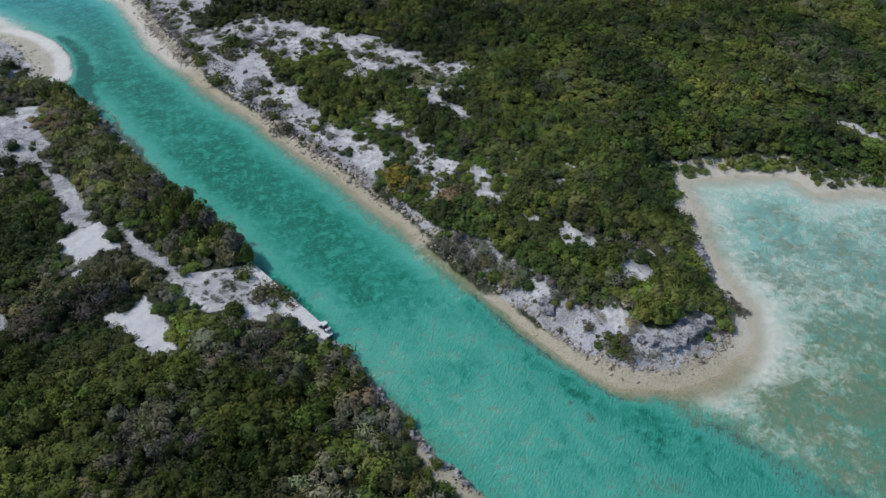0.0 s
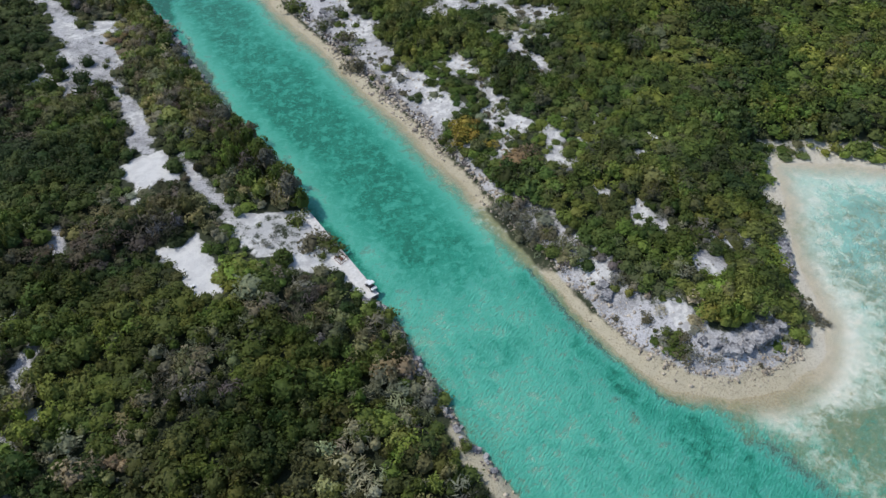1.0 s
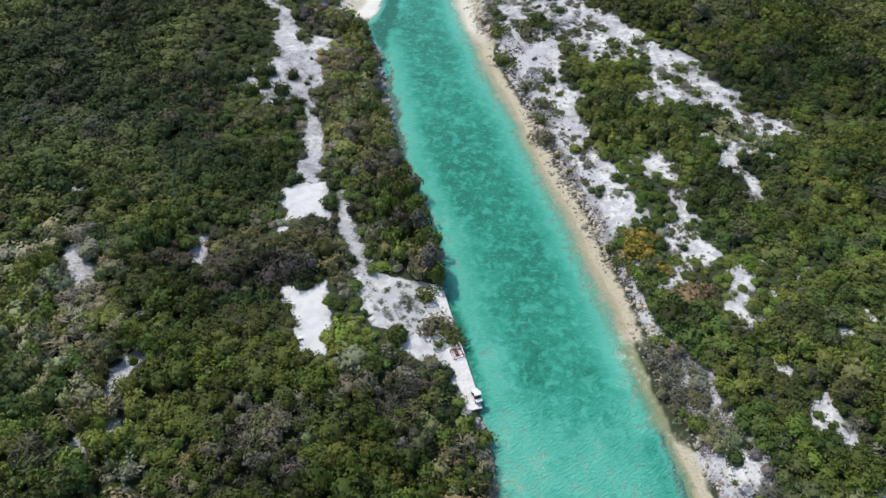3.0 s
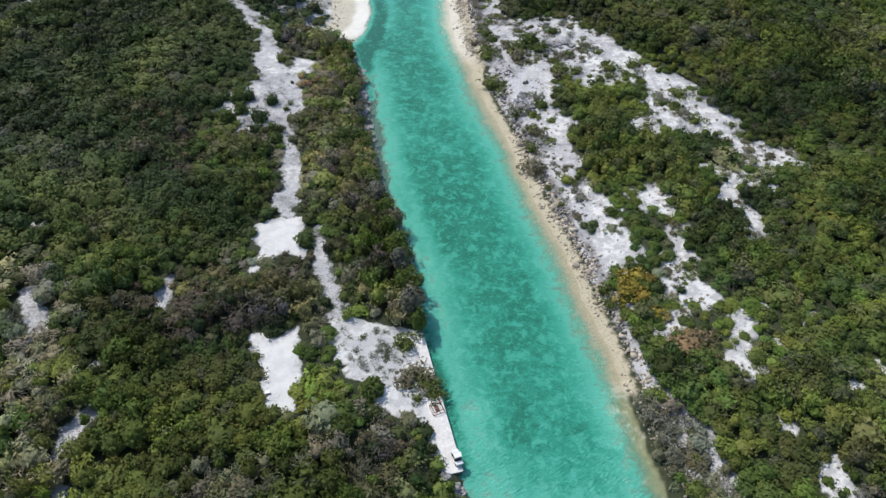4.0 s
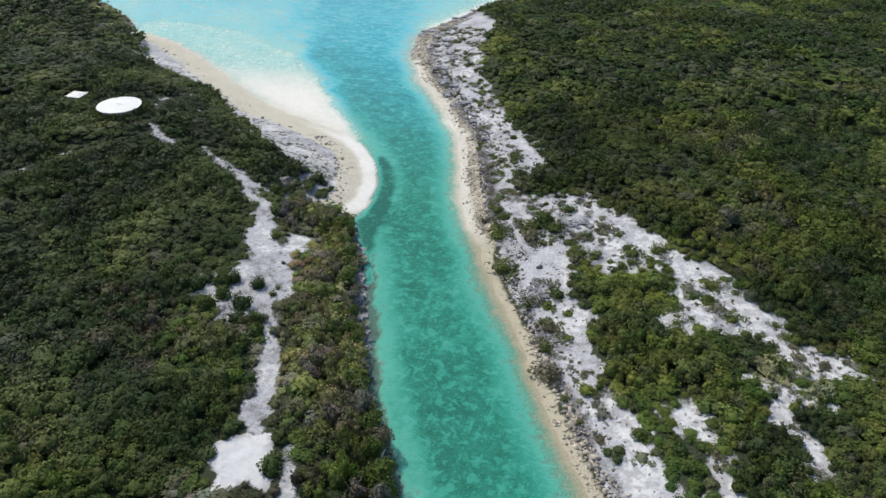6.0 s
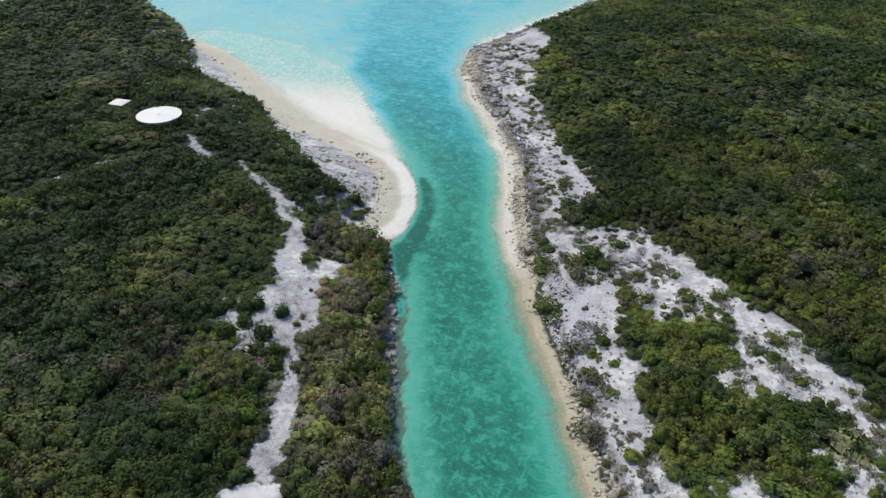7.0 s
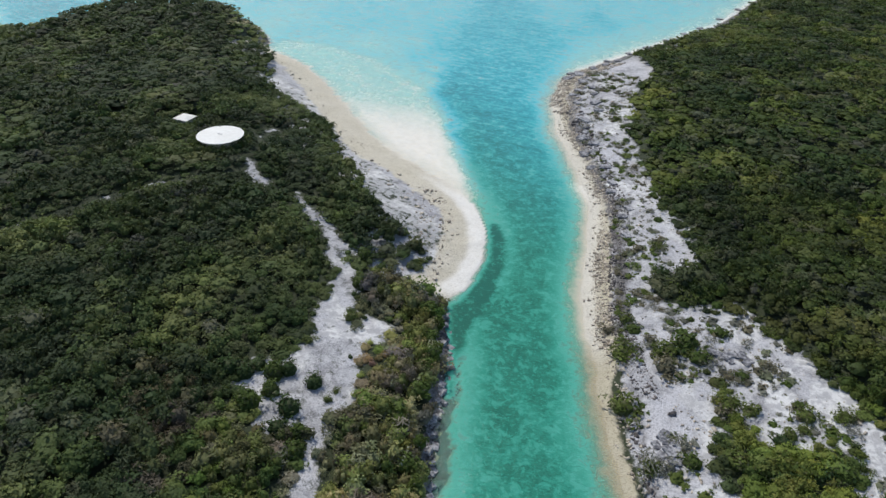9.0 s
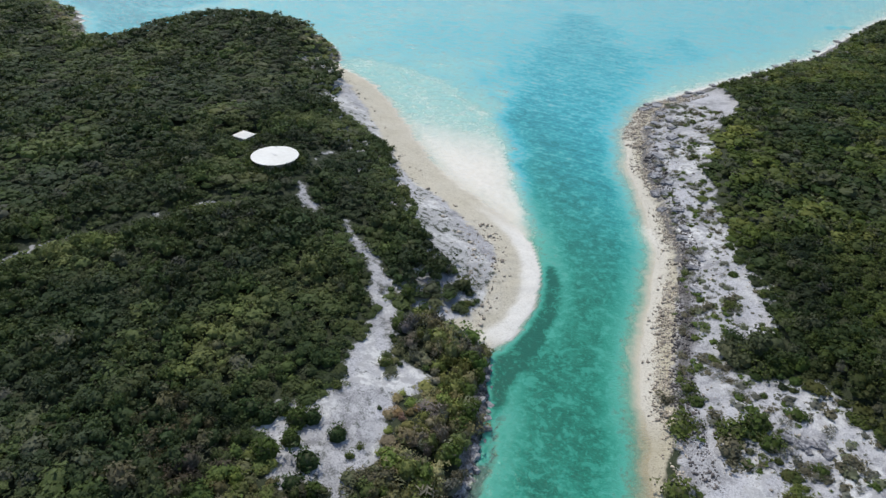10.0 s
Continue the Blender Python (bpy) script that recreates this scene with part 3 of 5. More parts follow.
    white = white * (1 - gritty) + gritty * np.clip(white * (0.16 + (0.66 - 0.22 * sstep(y, 215, 235) * sstep(-x, -32, -12)) * sstep(tuft + 0.12 * sstep(x, 20, 45) - 0.10 * (x < -20) * (y < 240) - 0.09 * sstep(y, 232, 250) * sstep(-x, -30, -12) * sstep(-y, -305, -285), 0.42, 0.60)), 0, 1)
    for cx, cy, r in ((48, 214.5, 6), (35, 175, 4), (-45, 390, 8), (-42.6, 375, 5), (-28, 327, 5), (-58, 428, 6), (19.6, 212, 4), (35, 239, 5), (29, 241, 4), (62, 220, 3.5), (-1.5, 295, 1.5), (4.3, 286, 1.5)):
        white = np.maximum(white, sstep(r - np.hypot(x - cx, y - cy) + rag, -1, 2))
    rock = np.maximum(rock * (1 - 0.5 * white), gritty * 0.8)
    crest = np.interp(y, [250, 262, 275, 300, 320, 345, 375, 400, 440], [9.2, 9.7, 10.8, 7.8, 6.2, 5.4, 6.8, 9, 10])
    shingle = np.where(e > w, sstep(1.7 - np.abs(e - crest) + rag * 0.22, -0.5, 0.8), 0) * sstep(y, 246, 262) * sstep(-y, -452, -436)
    shingle = np.maximum(shingle, np.where(e > w, sstep(1.0 - np.abs(e - 6.0) + rag * 0.34, -0.3, 0.6), 0) * sstep(y, 136, 146) * sstep(-y, -240, -222) * 0.9)
    white, beach, gritty = white * (1 - shingle), beach * (1 - 0.8 * shingle), gritty * (1 - shingle)
    rock = np.maximum(rock, shingle)
    strip = sstep(e, 5, 8) * sstep(-e, -16, -12) * (e > w) * (y > 60) * (y < 330) * (x < 100)
    rock = np.maximum(rock, strip * 0.62)
    rock = np.maximum(rock, 0.95 * spit * sstep(w, 3, 6) * (w < 34) * sstep(-sand, 0, 1))
    end = sstep(-y, -312, -296) * spit
    streak = sstep(N4(w * 1.9 + 40, (y - x) * 0.10, 2.0, 2), 0.50, 0.62)
    beach = beach * (1 - 0.34 * end * sstep(w, 5.5, 8) * (w > e) * (0.45 + 0.55 * streak))
    beach = np.where((spit > 0.5) & (w > e) & (end < 0.5) & (w > 0) & (w < 15), np.maximum(beach, 0.9 - 0.25 * streak), beach)
    # plants
    tip = sstep(-y, -100, -84) * sstep(-x, -98, -90)
    need = np.where(e > w, 8.6 + 8.0 * sstep(y, 184, 194) * sstep(-y, -268, -256) - 2.4 * sstep(y, 92, 104) * sstep(-y, -158, -146) + 2.6 * tip - 5.5 * sstep(x, 92, 100) * (y < 140) - 5 * sstep(y, 430, 450), np.where(spit > 0.5, np.interp(-x, [50, 57, 68, 81, 99, 115, 142, 195, 240], [7, 9, 17, 26, 29, 23, 15, 25, 4]), np.where(y < 165, 0.5 + 4.5 * sstep(-y, -74, -64), 0.3 + 1.7 * sstep(N4(x, y, 13, 2), 0.5, 0.6) + 1.5 * sstep(y, 184, 194))))
    need = np.where((e > w) & (x > 112), 1.5, need)
    need = need * (1 - thicket) + 1.4 * thicket
    need = np.where((e > w) & (y > 262) & (x < 30), 2.5, need)
    wood = inside(x, y, WOOD_EAST)
    north = (e > w) & (y > 262) & (x < 28)
    cover = (d > need + rag * 0.45) & (sand + rag * soft * 0.45 < np.where(e > w, 0.35, np.where((clean > -4) | (spit > 0.5) | (y < 184) | (path > -2.5), -0.6, 0.5))) & (lime + rag * 0.9 < 0.2)
    cover = np.where(north, (wood > rag * 0.14 - 1.6) & (d > 2.5), cover)
    for t in LANES:
        cover = cover & (along(x, y, t) + rag * 0.12 < 0)
    cover = cover & ((dock > 3.9) | (w < 0)) & (np.hypot(x + 149.3, y - 270.2) > 7.9) & (np.hypot(x + 177.0, y - 281.4) > 4.6)
    rock = np.where((e > w) & ~cover & (e > 5) & (y < 760) & (x < 112), np.maximum(rock, 0.85), rock)
    return dict(x=x, y=y, h=h, d=d, e=e, w=w, depth=np.where(d > 0, -h, depth), sand=white, beach=beach, rock=rock, cover=cover, sandy=sand, lime=lime, yard=yard,
                wet=sstep(-h, -0.12, 0.1), weed=np.clip(1.5 * meadow * sstep(de, 0.4, 2.0) + lagoon * (0.06 + (0.46 + 0.30 * sstep(-y, -95, -60)) * sstep(de, 5, 15)) + 0.5 * lagoon * (1 - lagoon) * 4 * sstep(-y, -66, -52) + 0.8 * shelf * sstep(de, 2.5, 5) + 0.75 * sstep(hole, -2, 2) + (0.75 + 0.5 * sstep(y, 136, 142)) * ledge + 0.9 * sstep(y, 99, 104) * sstep(-y, -127, -121) * sstep(-de, -6, -2) * (x < 75), 0, 2), seaward=np.clip(0.75 * lagoon * sstep(y, 50, 85) + sstep(y + 0.35 * x, 248, 385) + sstep(-x, 200, 260) + shallow + sstep(bank, -4, 4) * sstep(y, 300, 340), 0, 1), pale=np.maximum(spit * np.clip(0.28 + 0.72 * sstep(-w, -6.5 + rag * 0.3, -4.5) * np.maximum(end, sstep(-w, -0.6, 0.4)) + 0.2 * (N2(x, y, 5, 2) - 0.5), 0, 1), np.maximum(shore_east, 0.5 * sstep(y, 236, 250) * (e > w) * sstep(-e, -6, -2))), gritty=gritty, clean=np.maximum(sstep(bare, -0.5, 0.5), 0.45 * sstep(yard, -0.5, 0.5)), dark=np.maximum(np.maximum(shore_rock, headrock), shingle), strip=strip, spit=spit, dock=dock)


def link(name, mesh, mat, parent=None, label=""):
    ob = new(name, mesh)
    if mat is not None and not mesh.materials:
        mesh.materials.append(mat)
    if parent is not None:
        ob.parent = parent
    return tagged(ob, label)


def mesh_from(name, verts, faces, loops_per_face):
    """A mesh from arrays; all faces have the same number of corners."""
    me = bpy.data.meshes.new(name)
    nf = len(faces)
    me.vertices.add(len(verts))
    me.vertices.foreach_set("co", np.asarray(verts, np.float32).ravel())
    me.loops.add(nf * loops_per_face)
    me.loops.foreach_set("vertex_index", np.asarray(faces, np.int32).ravel())
    me.polygons.add(nf)
    me.polygons.foreach_set("loop_start", np.arange(0, nf * loops_per_face, loops_per_face, dtype=np.int32))
    me.update(calc_edges=True)
    return me


def set_float(me, name, values):
    me.attributes.new(name, "FLOAT", "POINT").data.foreach_set("value", np.asarray(values, np.float32).ravel())


def axis(parts):
    out = [np.arange(a, b, s) for a, b, s in parts]
    return np.unique(np.concatenate(out + [np.array([parts[-1][1]])]))


XS = axis([(-3000, -600, 300), (-600, -420, 12), (-420, -180, 4.0), (-180, -85, 2.4), (-85, 110, 1.15), (110, 200, 2.4), (200, 420, 10), (420, 3000, 300)])
YS = axis([(-1000, -100, 200), (-100, 20, 15), (20, 50, 3), (50, 250, 1.15), (250, 340, 1.5), (340, 470, 2.6), (470, 760, 8), (760, 1000, 40), (1000, 4000, 400)])
GX, GY = np.meshgrid(XS, YS, indexing="ij")
G = plan(GX, GY)
index = np.arange(GX.size).reshape(GX.shape)
quads = np.stack([index[:-1, :-1], index[1:, :-1], index[1:, 1:], index[:-1, 1:]], -1).reshape(-1, 4)
gm = mesh_from("ground", np.stack([GX, GY, G["h"] + (N4(GX, GY, 2.4, 2) - 0.5) * 0.5 * (G["d"] > 1.5) * (G["dock"] > 5)], -1).reshape(-1, 3), quads, 4)
for key in ("sand", "beach", "rock", "wet", "weed", "pale", "dark", "clean"):
    set_float(gm, key, G[key])
gm.polygons.foreach_set("use_smooth", np.ones(len(gm.polygons), bool))
ground = tagged(link("ground", gm, GROUND), "limestone island ground with white sand patches, beaches and seabed", "ground", kind="structure")

low = (G["h"].ravel()[quads] < 0.35).any(1)
wq = quads[low]
used, inv = np.unique(wq, return_inverse=True)
wm = mesh_from("water", np.stack([GX.ravel()[used], GY.ravel()[used], np.zeros(len(used))], -1), inv.reshape(-1, 4), 4)
set_float(wm, "depth", np.maximum(G["depth"].ravel()[used], 0))
wm.polygons.foreach_set("use_smooth", np.ones(len(wm.polygons), bool))
set_float(wm, "seaward", G["seaward"].ravel()[used])
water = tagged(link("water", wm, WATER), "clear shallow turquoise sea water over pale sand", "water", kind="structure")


def height(x, y):
    """Ground height at single points, from the same plan."""
    return plan(np.array([float(x)]), np.array([float(y)]))["h"][0]


# ---- plants ----
DARK, GREEN, OLIVE, LIME, SILVER, BROWN, GOLD, RED = (np.array(c) for c in ((0.050, 0.086, 0.028), (0.090, 0.134, 0.029), (0.135, 0.176, 0.040), (0.190, 0.228, 0.048), (0.27, 0.272, 0.215),
                                                                   (0.152, 0.138, 0.088), (0.33, 0.265, 0.05), (0.235, 0.17, 0.105)))


def crown(rng, leaves, size, twiggy=0.0, flat=0.8, spread=1.0, heart=1.0, lift=0.4):
    """One shrub crown of radius about 1: leaf sprays over some round lobes. Returns corner points and quads."""
    lobes = [(np.array([0, 0, 0.42]), 0.60)]
    for k in range(rng.randint(5, 9)):
        a = rng.rand() * 2 * math.pi
        r = (0.25 + 0.55 * rng.rand()) * spread
        lobes.append((np.array([math.cos(a) * r, math.sin(a) * r, 0.2 + 0.45 * rng.rand()]), 0.16 + 0.26 * rng.rand()))
    weight = np.array([r * r for _, r in lobes])
    pick = rng.choice(len(lobes), leaves, p=weight / weight.sum())
    way = rng.randn(leaves, 3)
    way[:, 2] = np.abs(way[:, 2]) * 1.1 - 0.25
    way /= np.linalg.norm(way, axis=1)[:, None]
    mid = np.array([lobes[i][0] for i in pick]) + way * np.array([lobes[i][1] for i in pick])[:, None] * (0.72 + 0.5 * rng.rand(leaves, 1))
    normal = way + rng.randn(leaves, 3) * 0.45
    normal[:, 2] += lift
    normal /= np.linalg.norm(normal, axis=1)[:, None]
    side = np.cross(normal, rng.randn(leaves, 3))
    side /= np.linalg.norm(side, axis=1)[:, None]
    up = np.cross(normal, side)
    s = size * (0.6 + 0.8 * rng.rand(leaves, 1))
    wide = s * (1 - 0.75 * twiggy)
    long_ = s * (1 + 0.9 * twiggy)
    bend = normal * s * 0.35
    pts = np.stack([mid - side * wide * 0.55 - up * long_ * 0.2 - bend * 0.5, mid - up * long_ * 0.6, mid + side * wide * 0.55 + up * long_ * 0.15 - bend * 0.5, mid + up * long_ * 0.6 + bend * 0.3], 1).reshape(-1, 3)
    # dense heart of the crown
    if twiggy < 0.5:
        ring = 6
        core, cf = [], []
        for k, (z, r) in enumerate(((0.05, 0.70), (0.50, 0.50))):
            for j in range(ring):
                a = 2 * math.pi * (j + 0.5 * k) / ring
                q = r * heart * (0.8 + 0.35 * rng.rand())
                core.append((math.cos(a) * q, math.sin(a) * q, z * heart))
        core.append((0, 0, 0.68 * heart))
        for k in range(1):
            for j in range(ring):
                cf.append((k * ring + j, k * ring + (j + 1) % ring, (k + 1) * ring + (j + 1) % ring, (k + 1) * ring + j))
        base = len(pts)
        pts = np.concatenate([pts, np.array(core)])
        tail = np.array(cf) + base
        caps = np.array([(ring + j, ring + j + 1, ring + (j + 2) % ring, 2 * ring) for j in (0, 2, 4)]) + base
        faces = np.concatenate([np.arange(leaves * 4).reshape(-1, 4), tail, caps])
    else:
        faces = np.arange(leaves * 4).reshape(-1, 4)
    pts = pts * np.array([1, 1, flat])
    return pts, faces


RNG = np.random.RandomState(5)
FINE = [crown(RNG, 98, 0.175, 0.25, lift=0.3) for _ in range(9)]
COARSE = [crown(RNG, 54, 0.225, 0.2, 0.8, 1.25, 0.95, 0.35) for _ in range(9)]
FARTHEST = [crown(RNG, 28, 0.33, 0.1, 0.8, 1.25, 0.95, 0.45) for _ in range(8)]
TWIGS = [crown(RNG, 95, 0.22, 0.9) for _ in range(4)]


def clumps(x, y, size):
    """Plants stand in clumps: for each point how far it is from the middle of its clump (0 to 1), and three numbers that the clump shares."""
    i, j = np.floor(x / size).astype(int), np.floor(y / size).astype(int)
    best, mine = np.full(np.shape(x), 1e9), [np.zeros(np.shape(x)) for _ in range(3)]
    for a in (-1, 0, 1):
        for b in (-1, 0, 1):
            u, v = (i + a) % 256, (j + b) % 256
            d = np.hypot(x - (i + a + N1.grid[u, v]) * size, y - (j + b + N2.grid[u, v]) * size)
            near = d < best
            best = np.where(near, d, best)
            for k, g in enumerate((N3.grid, N4.grid, N1.grid.T)):
                mine[k] = np.where(near, g[u, v], mine[k])
    return np.clip(best / size / 0.8, 0, 1), mine


def species(x, y, p, rng):
    """Colour and build of the plants at the given points."""
    n = len(x)
    tone = (N1(x, y, 17, 3) - 0.5) * 1.8 + 0.46 + (rng.rand(n) - 0.5) * 0.38
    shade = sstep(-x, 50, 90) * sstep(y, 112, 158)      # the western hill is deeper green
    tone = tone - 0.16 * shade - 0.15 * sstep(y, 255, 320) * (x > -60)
    t = np.clip(tone, 0, 1)[:, None]
    c = DARK + (GREEN - DARK) * sstep(t, 0.12, 0.42) + (OLIVE - GREEN) * sstep(t, 0.45, 0.68) + (LIME - OLIVE) * sstep(t, 0.72, 0.92)
    pale = (N2(x, y, 22, 3) - 0.5) * 2 + 0.5 + (rng.rand(n) - 0.5) * 0.5
    dull = (sstep(y, 225, 240) + sstep(x, 100, 110)).clip(0, 1)[:, None]
    c = np.where(((pale > 0.92) & (shade < 0.5))[:, None], SILVER * (1 - 0.7 * dull) + c * 0.75 * dull, c)
    brown = (N4(x, y, 30, 3) - 0.5) * 2 + 0.5 + (rng.rand(n) - 0.5) * 0.4
    c = np.where(((brown > 0.92) & (shade < 0.5) & (p["w"] > p["e"]))[:, None], c * 0.5 + BROWN * 0.45, c)
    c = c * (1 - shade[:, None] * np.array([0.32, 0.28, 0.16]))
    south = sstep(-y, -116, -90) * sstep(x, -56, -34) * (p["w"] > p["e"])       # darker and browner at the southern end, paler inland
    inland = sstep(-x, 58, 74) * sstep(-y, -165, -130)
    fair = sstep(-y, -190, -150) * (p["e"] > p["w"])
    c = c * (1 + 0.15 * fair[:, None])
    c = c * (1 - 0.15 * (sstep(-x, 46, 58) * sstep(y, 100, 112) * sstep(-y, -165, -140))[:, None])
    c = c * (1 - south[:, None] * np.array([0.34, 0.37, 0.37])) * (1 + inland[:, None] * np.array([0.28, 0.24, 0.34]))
    edge = (p["w"] > p["e"]) & (p["w"] < 18) & (p["spit"] < 0.5) & (rng.rand(n) < 0.62 + 0.2 * (y > 165))
    own_edge = clumps(x, y, 4.2)[1]
    pick = np.where(rng.rand(n) < 0.25, rng.rand(n), own_edge[0])
    mixed = np.stack([OLIVE, BROWN * 1.25, OLIVE * 1.1, SILVER * 0.7, GREEN * 1.1, GREEN])[(pick * 5.99).astype(int)]
    c = np.where(edge[:, None], mixed * 1.2, c)
    dry = (p["w"] > p["e"]) & (p["w"] < 22) & (p["spit"] < 0.5) & (y > 160) & (y < 242) & (rng.rand(n) < 0.82)
    tans = np.stack([BROWN * 1.45, OLIVE * 0.8 + BROWN * 0.5, BROWN * 1.4 + OLIVE * 0.3, SILVER * 0.75, OLIVE * 0.9 + RED * 0.25])[(pick * 4.99).astype(int)]
    c = np.where(dry[:, None], tans * 1.12, c)
    for cx, cy, r, col, share in ((42, 151.5, 4.2, GOLD, 0.9), (55.3, 137, 4.5, RED, 0.6), (-55.5, 212, 4.5, RED, 0.75), (-47, 190, 9, BROWN * 1.35, 0.5), (-43, 187, 5, SILVER, 0.5), (14, 74, 6, SILVER, 0.6), (-52, 128, 8, BROWN, 0.55),
                                  (48, 116, 6, SILVER * 0.8, 0.75), (3, 62, 7, SILVER * 1.1, 0.6), (-86, 179, 12, BROWN * 0.6, 0.4), (20, 90, 5, SILVER * 0.8, 0.5), (-73, 170, 8, BROWN * 0.8, 0.5), (-40, 131, 6, BROWN * 0.9, 0.5),
                                  (-78, 110, 9, SILVER * 0.9, 0.6), (-72, 97, 6, SILVER, 0.5), (-42, 93, 4, LIME, 0.5), (-2, 98, 8, BROWN * 0.8, 0.5), (-14, 101, 7, SILVER * 0.7, 0.4), (47, 117, 6, SILVER * 0.62, 0.8), (53, 107, 7, SILVER * 0.6, 0.7), (58, 100, 6, SILVER * 0.7, 0.6), (-80, 106, 7, SILVER, 0.6), (-60, 84, 6, SILVER * 0.9, 0.7), (-62, 94, 5, BROWN, 0.5), (-48, 124, 9, BROWN * 1.1, 0.65), (-38, 122, 5, BROWN, 0.5), (-60, 123, 6, BROWN * 0.9, 0.5), (-33, 133, 5, BROWN * 0.9, 0.5)):
        hit = (np.hypot(x - cx, y - cy) < r) & (rng.rand(n) < share)
        c = np.where(hit[:, None], col, c)
    fresh = (rng.rand(n) < 0.04) & (shade < 0.5)
    c = np.where(fresh[:, None], c * 0.6 + LIME * 0.35, c)
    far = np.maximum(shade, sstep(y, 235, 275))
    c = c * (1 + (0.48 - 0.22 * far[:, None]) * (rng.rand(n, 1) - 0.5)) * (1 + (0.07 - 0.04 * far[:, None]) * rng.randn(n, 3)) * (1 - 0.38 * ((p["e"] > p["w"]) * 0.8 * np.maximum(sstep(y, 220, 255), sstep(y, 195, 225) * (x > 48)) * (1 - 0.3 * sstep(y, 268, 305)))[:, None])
    mood = N3(x, y, 9, 3)[:, None] - 0.5                   # neighbouring plants share a cast, greyer here and yellower there
    c = c * (1 + mood * np.array([0.40, 0.15, -0.25]))
    ashen = (rng.rand(n) < 0.06 + 0.07 * (p["e"] > p["w"]) * sstep(-y, -185, -165))[:, None]
    c = np.where(ashen, c * 0.45 + SILVER * 0.28, c)
    own = clumps(x + 2.5 * (N2(x, y, 5, 2) - 0.5), y, 7.5)[1]
    cast = np.stack([0.80 + 0.42 * own[0], 0.84 + 0.34 * own[0], 0.80 + 0.26 * own[0]], 1)
    keen = (own[1] > 0.74)[:, None]
    c = c * np.where(keen, cast * np.array([1.07, 1.13, 0.86]), np.where((own[1] < 0.16)[:, None], cast * np.array([0.90, 0.82, 1.12]), cast))
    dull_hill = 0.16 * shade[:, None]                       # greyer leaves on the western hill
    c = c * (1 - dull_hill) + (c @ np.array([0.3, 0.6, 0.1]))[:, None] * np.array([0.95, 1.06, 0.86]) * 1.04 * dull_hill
    c = c * 0.86 + (c @ np.array([0.3, 0.6, 0.1]))[:, None] * np.array([1.0, 1.02, 0.80]) * 0.14
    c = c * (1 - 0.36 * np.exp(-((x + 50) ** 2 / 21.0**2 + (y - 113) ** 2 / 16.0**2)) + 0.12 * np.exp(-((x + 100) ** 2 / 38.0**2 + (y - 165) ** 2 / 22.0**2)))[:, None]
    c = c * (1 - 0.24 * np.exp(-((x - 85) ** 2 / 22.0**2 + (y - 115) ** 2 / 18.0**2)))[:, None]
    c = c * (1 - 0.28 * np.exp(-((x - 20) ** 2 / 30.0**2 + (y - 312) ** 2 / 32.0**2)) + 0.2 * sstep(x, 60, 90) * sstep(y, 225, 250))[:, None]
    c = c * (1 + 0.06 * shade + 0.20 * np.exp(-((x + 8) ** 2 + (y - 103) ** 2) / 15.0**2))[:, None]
    c = c * np.array([1.08, 1.05, 0.93])
    grey = c.max(1) < c.min(1) * 2.15
    return np.clip(c, 0.008, 1), grey


def scatter(x0, x1, y0, y1, step, rng, keep=None):
    gx, gy = np.meshgrid(np.arange(x0, x1, step), np.arange(y0, y1, step), indexing="ij")
    gx, gy = gx.ravel() + (rng.rand(gx.size) - 0.5) * step * 0.95, gy.ravel() + (rng.rand(gy.size) - 0.5) * step * 0.95
    p = plan(gx, gy)
    ok = p["cover"].copy()
    if keep is not None:
        ok &= keep(gx, gy)
    return gx[ok], gy[ok], {k: v[ok] for k, v in p.items()}


def join_plants(name, label, x, y, z, r, tall, colour, forms, rng):
    """One mesh of many shrubs."""
    vs, fs, cs, base = [], [], [], 0
    kind = rng.randint(0, len(forms), len(x))
    turn = rng.rand(len(x)) * 2 * math.pi
    for k, (pts, faces) in enumerate(forms):
        sel = np.nonzero(kind == k)[0]
        if len(sel) == 0:
            continue
        ca, sa = np.cos(turn[sel])[:, None], np.sin(turn[sel])[:, None]
        px = (pts[None, :, 0] * ca - pts[None, :, 1] * sa) * r[sel, None] + x[sel, None]
        py = (pts[None, :, 0] * sa + pts[None, :, 1] * ca) * r[sel, None] + y[sel, None]
        pz = pts[None, :, 2] * tall[sel, None] + z[sel, None]
        vs.append(np.stack([px, py, pz], -1).reshape(-1, 3))
        fs.append((faces[None] + (np.arange(len(sel)) * len(pts))[:, None, None] + base).reshape(-1, 4))
        cs.append(np.repeat(colour[sel], len(pts), axis=0))
        base += len(sel) * len(pts)
    me = mesh_from(name, np.concatenate(vs), np.concatenate(fs), 4)
    rgba = np.ones((base, 4), np.float32)
    rgba[:, :3] = np.concatenate(cs)
    me.polygons.foreach_set("use_smooth", np.ones(len(me.polygons), bool))
    me.attributes.new("tint", "FLOAT_COLOR", "POINT").data.foreach_set("color", rgba.ravel())
    return tagged(link(name, me, LEAF), label, "shrubs", kind="stuff")


def near_zone(x, y):
    return (x > -90) & (x < 108) & (y > 45) & (y < 250) & (y < 262 + 0.3 * x)


def seen_land(a, b):
    """The stretch of the islands that the flight passes; beyond it there is bare ground."""
    west = (a < 0) & (b > np.minimum(42 + 1.44 * (-66 - a), 146 + 0.52 * (-99 - a)))
    east = (a >= 0) & ((a < 112 + 0.27 * (b - 150)) | ((b < 345 - 0.333 * (a + 83)) & (b > 20 + 0.98 * (a - 115))))
    return west | east | ((a < 60) & (b > 300))


def far_zone(a, b):
    return (b > 335) | (a < -190)


